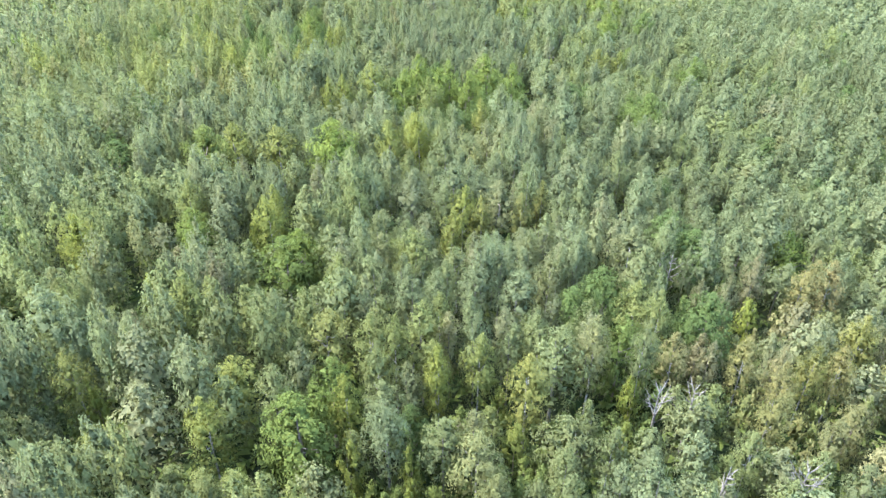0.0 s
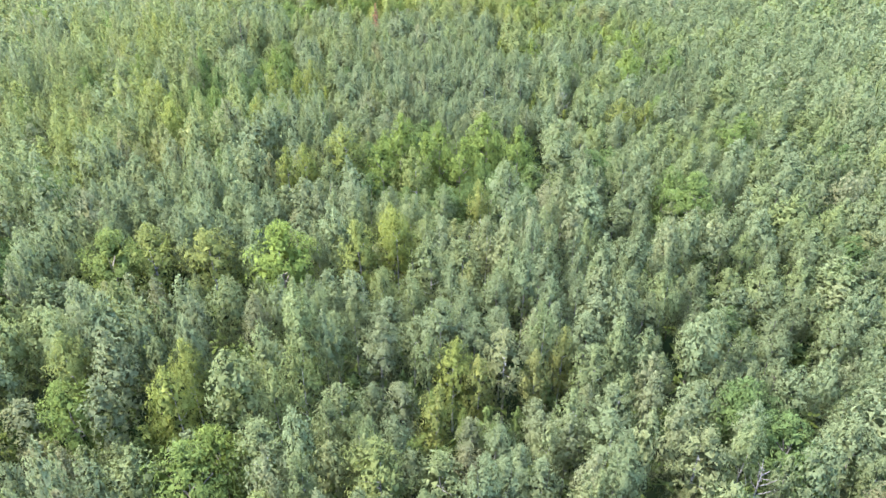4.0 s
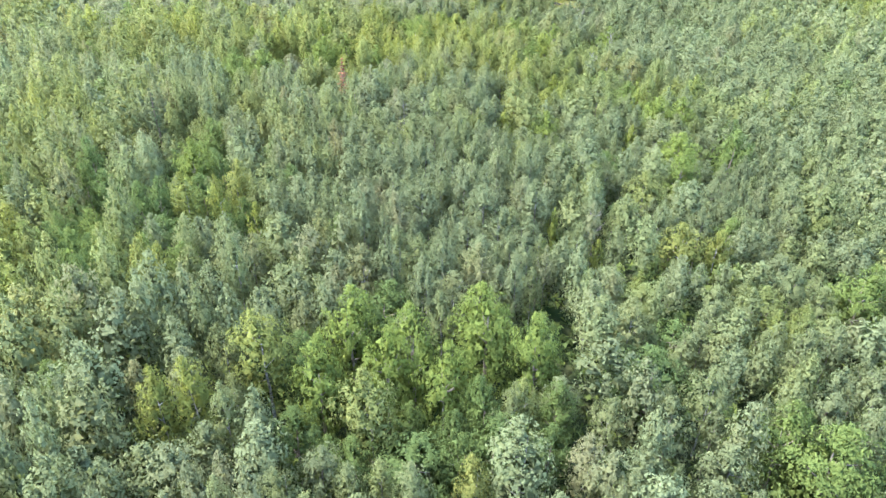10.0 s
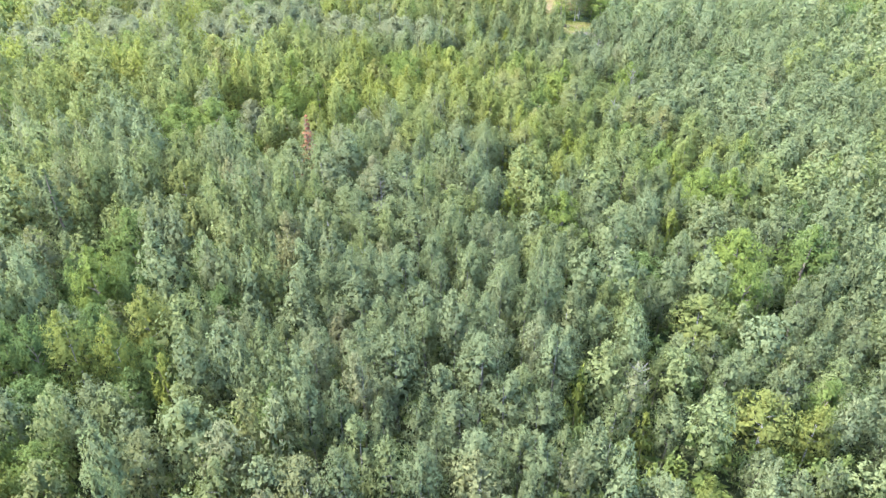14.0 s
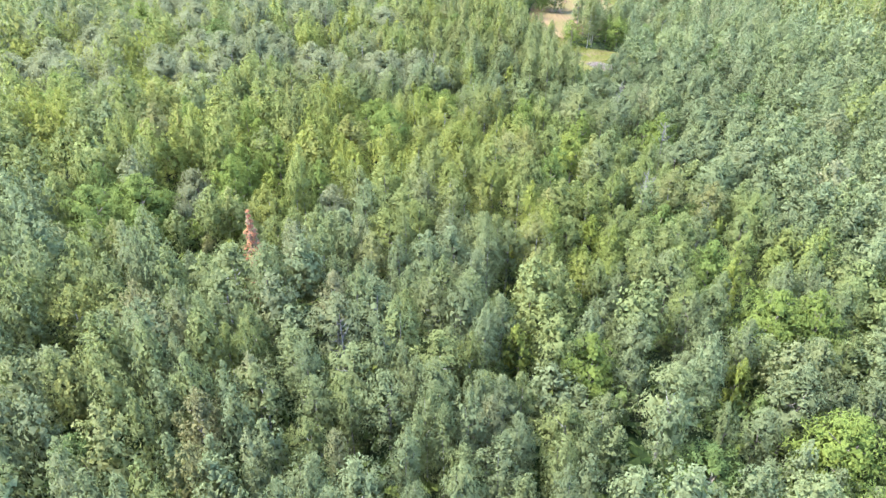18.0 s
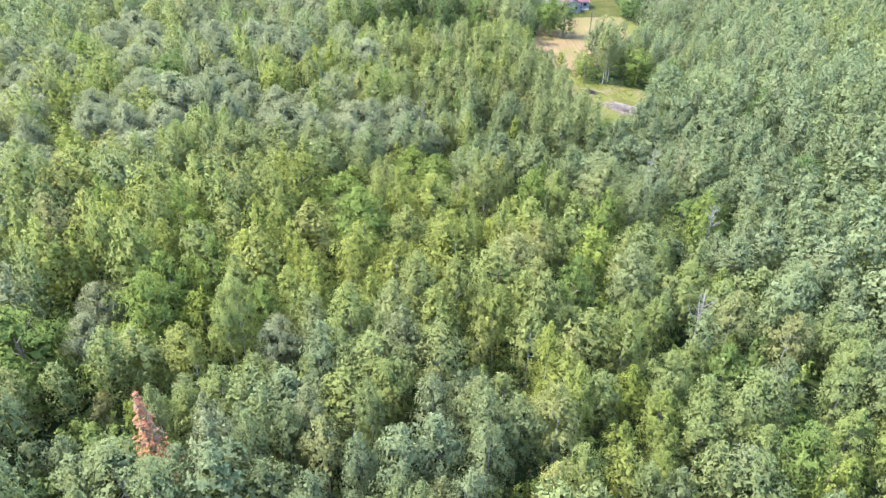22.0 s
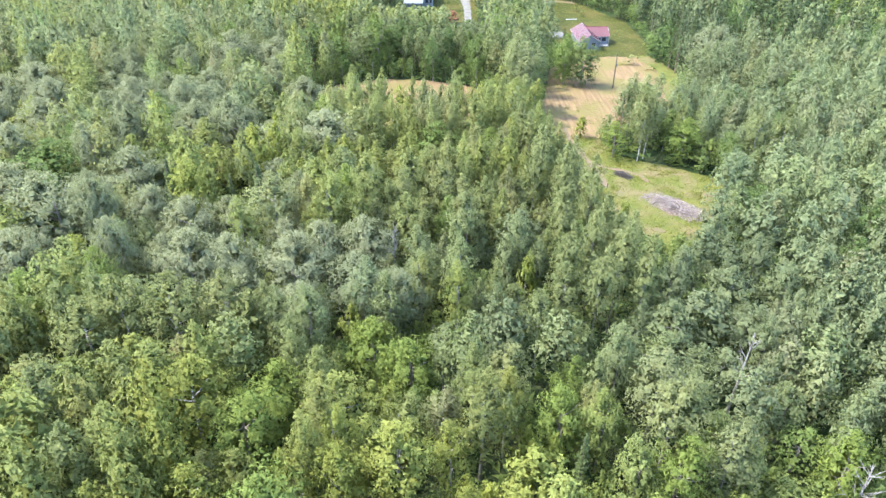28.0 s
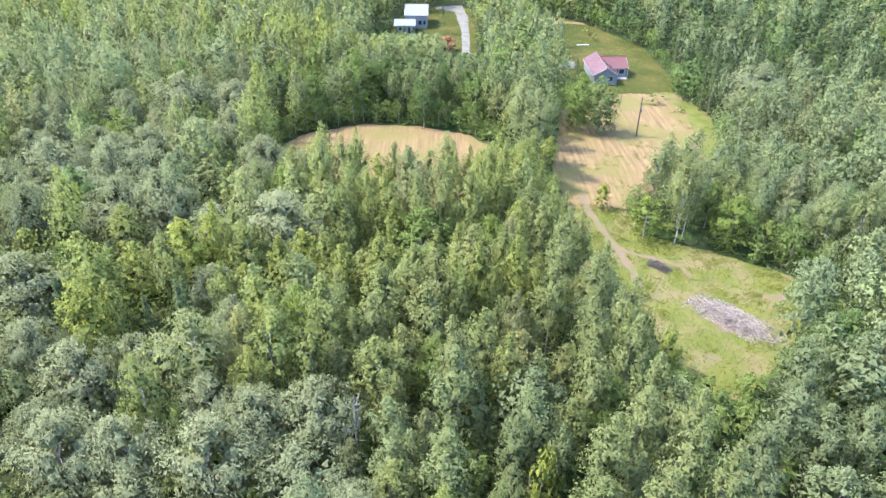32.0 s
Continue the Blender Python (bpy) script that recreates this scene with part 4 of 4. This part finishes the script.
# ---- brush piles ----
def log_mesh(seed, length, thick, mat):
    r = random.Random(seed)
    bm = bmesh.new()
    limb(bm, [(-length / 2, 0, 0), (-length / 6, r.uniform(-0.15, 0.15), r.uniform(-0.05, 0.05)), (length / 6, r.uniform(-0.15, 0.15), 0), (length / 2, r.uniform(-0.1, 0.1), 0)],
         [thick, thick * 0.9, thick * 0.75, thick * 0.5], 6)
    return bmesh_mesh("log", bm, mat)


weathered = rough_material("weathered_wood", (0.155, 0.128, 0.116), (0.23, 0.198, 0.182), 4.0, (0.10, 0.08, 0.07), 2.0, 0.4)
charred = rough_material("charred_wood", (0.03, 0.027, 0.025), (0.075, 0.066, 0.06), 4.0, None, 1.0, 0.4)


def brush_pile(label, x, y, along, half, wide, tall, count, mat, seed):
    pile = thing("brush_pile", label, "brush pile", pose(x, y, 0, 0, 0, along))
    shapes = [log_mesh(seed + k, 0.6 + 0.3 * k, 0.022 + 0.009 * k, mat) for k in range(5)]
    r = random.Random(seed)
    for i in range(count):
        u, v = max(-1.1, min(1.1, r.gauss(0, 0.48))), r.gauss(0, 0.42)
        v = max(-1, min(1, v))
        z = 0.12 + tall * max(0.0, 1 - u * u) ** 0.5 * max(0.0, 1 - v * v) * r.random() ** 0.7
        ob = part("log", shapes[i % 5], None, pile)
        ob.matrix_basis = pose(u * half, v * wide, z, r.uniform(-8, 8), r.uniform(-14, 14), r.gauss(0, 62))
    rr = np.random.RandomState(seed)
    n = 5000
    u, v = np.clip(rr.normal(0, 0.55, n), -1.2, 1.2), np.clip(rr.normal(0, 0.5, n), -1.1, 1.1)
    mid = np.stack([u * half, v * wide, 0.06 + tall * 0.8 * np.clip(1 - u * u, 0, 1) * np.clip(1 - v * v, 0, 1) * rr.rand(n)], 1)
    way = rr.normal(0, 1, (n, 3)) * (1, 1, 0.25)
    way /= np.linalg.norm(way, axis=1)[:, None]
    side = np.cross(way, (0, 0, 1)) * 0.03
    twigs = part("twig_litter", soup_mesh("twig_litter", np.stack([mid - way * 0.35 - side, mid - way * 0.35 + side, mid + way * 0.35], 1), 3, [mat]), None, pile)
    tagged(twigs, kind="stuff")


brush_pile("heap of bleached grey logs and branches in the glade", 52.6, 321.8, -50, 5.0, 2.4, 0.7, 296, weathered, 31)
brush_pile("small heap of dark charred logs beside the track", 46.3, 334.2, -50, 1.4, 0.7, 0.6, 26, charred, 41)


# ---- buildings ----
def plain(name, a, b, scale=2.0, roughness=0.6, metallic=0.0):
    return rough_material(name, a, b, scale, None, 1.0, 0.1, roughness, None, metallic)


red_roof = rough_material("red_metal_roof", (0.078, 0.022, 0.021), (0.100, 0.031, 0.029), 0.7, (0.07, 0.028, 0.026), 0.4, 0.15, 0.45)
white_trim = plain("white_trim", (0.20, 0.20, 0.20), (0.24, 0.24, 0.24))
grey_siding = plain("grey_siding", (0.10, 0.115, 0.13), (0.125, 0.14, 0.155), 1.0)
pale_siding = plain("pale_siding", (0.13, 0.145, 0.165), (0.16, 0.175, 0.195), 1.0)
white_roof = plain("white_metal_roof", (0.11, 0.115, 0.125), (0.135, 0.14, 0.15), 0.8, 0.5)
dark_glass, _, _, shader = material("window_glass")
shader.inputs["Base Color"].default_value, shader.inputs["Roughness"].default_value = (0.02, 0.025, 0.03, 1), 0.08
concrete = plain("concrete", (0.12, 0.115, 0.11), (0.15, 0.145, 0.14))
pole_wood = rough_material("pole_wood", (0.07, 0.05, 0.04), (0.11, 0.085, 0.065), 3.0, None, 1.0, 0.4, 0.9, (1, 1, 0.1))


def block(name, x0, x1, y0, y1, z0, z1, mat, parent, label=""):
    bm = bmesh.new()
    box(bm, x0, x1, y0, y1, z0, z1)
    bmesh.ops.bevel(bm, geom=bm.edges[:], offset=min(0.02, 0.2 * min(x1 - x0, y1 - y0, z1 - z0)), segments=1, affect="EDGES")
    return part(name, bm, mat, parent, label)


def gable_house(house, x0, x1, y0, y1, eave, ridge, along, walls, roof, trim, over=0.4, openings=()):
    """A gabled block: walls, gables, two ribbed roof panels, rake and eave boards, windows and doors."""
    t = 0.15
    for a, b, c, d in ((x0, x1, y0, y0 + t), (x0, x1, y1 - t, y1), (x0, x0 + t, y0 + t, y1 - t), (x1 - t, x1, y0 + t, y1 - t)):
        block("wall", a, b, c, d, -0.1, eave, walls, house)
    block("foundation", x0 - 0.03, x1 + 0.03, y0 - 0.03, y1 + 0.03, -0.2, 0.2, concrete, house)
    mx, my = (x0 + x1) / 2, (y0 + y1) / 2
    turn = (lambda u, v, z: (u, v, z)) if along == "y" else (lambda u, v, z: (v, u, z))
    u0, u1, v0, v1, mu = (x0, x1, y0, y1, mx) if along == "y" else (y0, y1, x0, x1, my)
    slope = (ridge - eave) / (mu - u0)
    for v, w in ((v0, v0 + t), (v1 - t, v1)):
        bm = bmesh.new()
        front = [bm.verts.new(turn(*p)) for p in ((u0, v, eave), (u1, v, eave), (mu, v, ridge))]
        back = [bm.verts.new(turn(*p)) for p in ((u0, w, eave), (u1, w, eave), (mu, w, ridge))]
        bm.faces.new(front), bm.faces.new(back[::-1])
        for i in range(3):
            j = (i + 1) % 3
            bm.faces.new((front[i], back[i], back[j], front[j]))
        bmesh.ops.recalc_face_normals(bm, faces=bm.faces)
        part("gable", bm, walls, house)
    for sign, edge in ((-1, u0), (1, u1)):
        out, low = edge + sign * over, eave - slope * over
        bm = bmesh.new()
        def slab(va, vb, lift, thick):
            a = [bm.verts.new(turn(*p)) for p in ((out, va, low + lift), (mu, va, ridge + lift), (mu, vb, ridge + lift), (out, vb, low + lift))]
            b = [bm.verts.new(turn(*p)) for p in ((out, va, low + lift + thick), (mu, va, ridge + lift + thick), (mu, vb, ridge + lift + thick), (out, vb, low + lift + thick))]
            bm.faces.new(a), bm.faces.new(b[::-1])
            for i in range(4):
                j = (i + 1) % 4
                bm.faces.new((a[i], b[i], b[j], a[j]))
        slab(v0 - over, v1 + over, 0.02, 0.08)
        bmesh.ops.recalc_face_normals(bm, faces=bm.faces)
        panel = part("roof_panel", bm, roof, house)
        bm = bmesh.new()
        slab(-0.025, 0.025, 0.102, 0.04)
        bmesh.ops.recalc_face_normals(bm, faces=bm.faces)
        rib = bmesh_mesh("rib", bm, roof)
        v = v0 - over + 0.3
        while v < v1 + over - 0.1:
            part("rib", rib, None, panel).location = turn(0, v, 0)
            v += 0.6
        for va in (v0 - over, v1 + over):
            bm = bmesh.new()
            limb(bm, [turn(out, va, low - 0.02), turn(mu, va, ridge - 0.02)], [0.11, 0.11], 4)
            part("rake_board", bm, trim, house, "white rake board")
        bm = bmesh.new()
        limb(bm, [turn(out, v0 - over, low - 0.03), turn(out, v1 + over, low - 0.03)], [0.08, 0.08], 4)
        part("eave_board", bm, trim, house, "white eave board")
    bm = bmesh.new()
    limb(bm, [turn(mu, v0 - over, ridge + 0.1), turn(mu, v1 + over, ridge + 0.1)], [0.1, 0.1], 6)
    part("ridge_cap", bm, roof, house)
    for side, at, z, w, h, what in openings:
        if side == "south":
            frame_at = (at - w / 2, at + w / 2, y0 - 0.05, y0 + 0.02)
            pane_at = (at - w / 2 + 0.07, at + w / 2 - 0.07, y0 - 0.058, y0 - 0.03)
        else:
            frame_at = (x1 - 0.02, x1 + 0.05, at - w / 2, at + w / 2)
            pane_at = (x1 + 0.03, x1 + 0.058, at - w / 2 + 0.07, at + w / 2 - 0.07)
        unit = block(what, *frame_at, z, z + h, trim, house)
        block("pane", *pane_at, z + 0.07, z + h - 0.07, dark_glass, unit)


red_house = thing("house", "single-storey grey house with a red metal roof on the lawn", "house")
gable_house(red_house, 52.5, 58.3, 417.2, 431.0, 2.6, 4.3, "y", grey_siding, red_roof, white_trim, 0.4,
            (("south", 54.0, 1.0, 1.2, 1.2, "window"), ("south", 56.6, 1.0, 1.2, 1.2, "window")))
gable_house(red_house, 56.0, 62.0, 423.2, 430.6, 2.6, 4.25, "x", pale_siding, red_roof, white_trim, 0.4,
            (("south", 60.8, 1.0, 1.3, 1.2, "window"), ("south", 59.4, 0.1, 0.9, 2.0, "door"), ("east", 427.0, 1.0, 1.2, 1.2, "window")))
block("porch_floor", 58.5, 62.0, 421.0, 423.1, 0.0, 0.25, concrete, red_house)
for x in (58.9, 61.8):
    block("porch_post", x - 0.07, x + 0.07, 421.2, 421.34, 0.25, 2.45, white_trim, red_house)

white_house = thing("house", "white farmhouse with a pale metal roof and low wing", "house")
gable_house(white_house, 2.6, 9.4, 472.0, 484.0, 4.2, 6.2, "x", pale_siding, white_roof, white_trim, 0.35,
            (("south", 7.2, 1.2, 1.2, 1.4, "window"), ("south", 8.6, 1.2, 0.9, 1.4, "window")))
gable_house(white_house, -0.4, 5.6, 465.5, 471.9, 2.6, 3.7, "x", pale_siding, white_roof, white_trim, 0.3,
            (("south", 1.2, 1.0, 1.0, 1.0, "window"), ("south", 4.0, 0.1, 0.9, 2.0, "door")))


def utility_pole(x, y, tall, label, turn):
    pole = thing("utility_pole", label, "pole", pose(x, y, 0, 0, 0, turn), "utility poles")
    bm = bmesh.new()
    limb(bm, [(0, 0, -0.3), (0.02, 0, tall * 0.5), (0.05, 0, tall)], [0.17, 0.145, 0.11], 8)
    part("shaft", bm, pole_wood, pole)
    bm = bmesh.new()
    box(bm, -0.7, 0.75, -0.05, 0.05, tall - 0.75, tall - 0.63)
    part("crossarm", bm, pole_wood, pole)
    for u in (-0.6, 0.65):
        bm = bmesh.new()
        limb(bm, [(u, 0, tall - 0.64), (u, 0, tall - 0.52), (u, 0, tall - 0.44)], [0.03, 0.06, 0.03], 6)
        part("insulator", bm, white_trim, pole)
    bm = bmesh.new()
    limb(bm, [(0.2, -0.22, tall * 0.62), (0.2, -0.22, tall * 0.71)], [0.14, 0.14], 8)
    part("transformer", bm, grey_siding, pole)


utility_pole(55.1, 383.8, 8.5, "tall dark wooden utility pole standing in the hay field", 80)
utility_pole(44.9, 430.0, 7.0, "pale wooden utility pole beside the gravel patch", 20)

board = thing("board", "pale weathered board lying on the lawn", "board", pose(56.4, 453.9, 0.05, 0, 0, 8))
bm = bmesh.new()
box(bm, -1.9, 1.9, -0.35, 0.35, 0, 0.06)
part("plank", bm, white_trim, board)


# ---- grass ----
def grass(name, label, polys, count, tall, wide, mat, seed, lean=0.35):
    r = np.random.RandomState(seed)
    made = []
    for poly in polys:
        xs, ys = [p[0] for p in poly], [p[1] for p in poly]
        x, y = r.uniform(min(xs), max(xs), count), r.uniform(min(ys), max(ys), count)
        keep = inside(poly, x, y) & ~inside(TRACK, x, y) & ~inside(LOOP, x, y)
        for bx, by, rx, ry in BARE:
            keep &= ((x - bx) / rx) ** 2 + ((y - by) / ry) ** 2 > 0.8
        made.append(np.stack([x[keep], y[keep]], 1))
    xy = np.concatenate(made)
    n = len(xy)
    foot = np.concatenate([xy, np.full((n, 1), 0.02)], 1)
    turn = r.uniform(0, 6.28, n)
    side = np.stack([np.cos(turn), np.sin(turn), np.zeros(n)], 1) * (wide * r.uniform(0.5, 1.4, n))[:, None]
    tip = np.stack([r.normal(0, lean, n), r.normal(0, lean, n), r.uniform(0.4, 1.2, n)], 1) * tall
    pts = np.stack([foot - side, foot + side, foot + tip], 1)
    ob = new(name, soup_mesh(name, pts, 3, [mat], np.stack([r.rand(n), r.uniform(0.8, 1.2, n)], 1)))
    tagged(ob, label, "grass", kind="stuff")


green_blades = leaf_material("grass_blades", (0.12, 0.145, 0.032), (0.20, 0.185, 0.055), 0.7, 0.5, True)
weed_leaves = leaf_material("weed_leaves", (0.13, 0.155, 0.034), (0.19, 0.19, 0.05), 0.7, 0.5, True)


def weeds(name, label, poly, count, seed):
    """Low leafy clumps in patches over rough ground."""
    r = np.random.RandomState(seed)
    xs, ys = [p[0] for p in poly], [p[1] for p in poly]
    mids = []
    while len(mids) < count:
        x, y = r.uniform(min(xs), max(xs)), r.uniform(min(ys), max(ys))
        bare = any(((x - bx) / rx) ** 2 + ((y - by) / ry) ** 2 < 1.2 for bx, by, rx, ry in BARE)
        if bare or not bool(inside(poly, x, y)) or bool(inside(TRACK, x, y)) or bool(inside(LOOP, x, y)) or wave(x, y, 4.5, 9) + 0.5 * wave(x, y, 1.6, 10) < 0.05:
            continue
        mids.append((x, y, r.uniform(0.3, 0.8), r.rand()))
    mids = np.array(mids)
    n = 26
    spread = r.normal(0, 1, (count, n, 3))
    p = np.empty((count, n, 3))
    p[:, :, :2] = mids[:, None, :2] + spread[:, :, :2] * mids[:, 2][:, None, None] * 0.55
    p[:, :, 2] = np.abs(spread[:, :, 2]) * mids[:, 2][:, None] * 0.2 + 0.03
    p = p.reshape(-1, 3)
    a, b = r.normal(0, 1, (len(p), 3)) * (1, 1, 0.2), r.normal(0, 1, (len(p), 3)) * (1, 1, 0.2)
    pts = np.stack([p + a * 0.09, p + b * 0.09, p - (a + b) * 0.07], 1)
    tints = np.repeat(np.stack([mids[:, 3], np.full(count, 0.95)], 1), n, 0)
    ob = new(name, soup_mesh(name, pts, 3, [weed_leaves], tints))
    tagged(ob, label, "weeds", kind="stuff")


weeds("glade_weeds", "low leafy green weeds in patches over the rough glade", GLADE, 520, 71)
weeds("field_weeds", "scattered low green weeds between rows of cut hay", FIELD, 160, 72)
dry_blades = leaf_material("dry_blades", (0.18, 0.126, 0.068), (0.235, 0.172, 0.098), 0.8, 0.5, True)
grass("glade_grass", "rough green and yellow grass in the glade", [GLADE], 22000, 0.22, 0.05, green_blades, 61, 0.8)
grass("lawn_grass", "short green grass of the lawn and yard", [LAWN, YARD], 8000, 0.12, 0.12, green_blades, 62, 0.9)
grass("hay_stubble", "dry straw-coloured stubble of the hay fields", [FIELD, HOLLOW], 9000, 0.12, 0.06, dry_blades, 63, 1.2)
grass("dry_grass", "tall pale dry grass at the field's edge", [[(50, 356), (56, 358), (64, 366), (66, 374), (58, 372), (52, 366)]], 9000, 0.7, 0.06, dry_blades, 64, 0.5)
sheet("field_edge", [(66, 371), (71, 377), (75, 396), (72, 412), (67, 411), (70, 398), (67.5, 384)], grass_ground, "green grass strip along the edge of the hay field", 0.045, 0.8, 0.6, 13)

# low growth under the trees
r = np.random.RandomState(5)
n = 90000
x, y = r.uniform(-110, 115, n), r.uniform(24, 400, n)
keep = np.abs(x - 6) < 24 + 0.64 * y
for poly in OPEN:
    keep &= ~inside(poly, x, y)
x, y = x[keep], y[keep]
n = len(x)
z = 0.1 + 2.6 * r.rand(n) ** 2
mid = np.stack([x, y, z], 1)
d1, d2 = r.normal(0, 1, (n, 3)) * (1, 1, 0.35), r.normal(0, 1, (n, 3)) * (1, 1, 0.35)
grow = 0.55
low = np.stack([mid + d1 * grow, mid + d2 * grow, mid - (d1 + d2) * grow * 0.6], 1)
tints = np.stack([r.uniform(0.1, 0.7, n), r.uniform(0.7, 1.0, n)], 1)
ob = new("undergrowth", soup_mesh("undergrowth", low, 3, [leaf_joined["maple"]], tints))
tagged(ob, "low green shrubs and ferns under the trees", "undergrowth", kind="stuff")

# woods beyond
r = np.random.RandomState(8)
x, y = np.meshgrid(np.arange(-260, 271, 5.4), np.arange(-60, 661, 5.4))
x, y = x.ravel() + r.uniform(-1.7, 1.7, x.size), y.ravel() + r.uniform(-1.7, 1.7, y.size)
keep = ((np.abs(x - 6) > 21 + 0.64 * np.maximum(y, 0)) | (np.abs(x - 6) > 172) | (y > 533) | (y < 22)) & ~inside(YARD, x, y)
x, y = x[keep], y[keep]
base = [crown_soup("birch", 300 + v, 28, 1.25, 0.6) for v in range(8)]
pts = np.empty((len(x), 28, 3, 3), np.float32)
ways = np.empty((len(x), 28, 3), np.float32)
for v in range(8):
    grow = r.uniform(0.75, 1.15, len(x[v::8]))[:, None, None, None]
    pts[v::8] = base[v][0][None] * grow * np.array((1.3, 1.3, 0.95)) + np.stack([x[v::8], y[v::8], np.zeros(len(x[v::8]))], 1)[:, None, None, :]
    ways[v::8] = base[v][1]
tints = np.repeat(np.stack([r.uniform(0.0, 0.5, len(x)), r.uniform(0.72, 0.95, len(x))], 1), 28, 0)
ob = new("far_wood", soup_mesh("far_wood", pts.reshape(-1, 3, 3), 3, [leaf_joined["birch"]], tints, ways.reshape(-1, 3)))
tagged(ob, "distant closed canopy of mixed deciduous woods", "woods", kind="stuff")
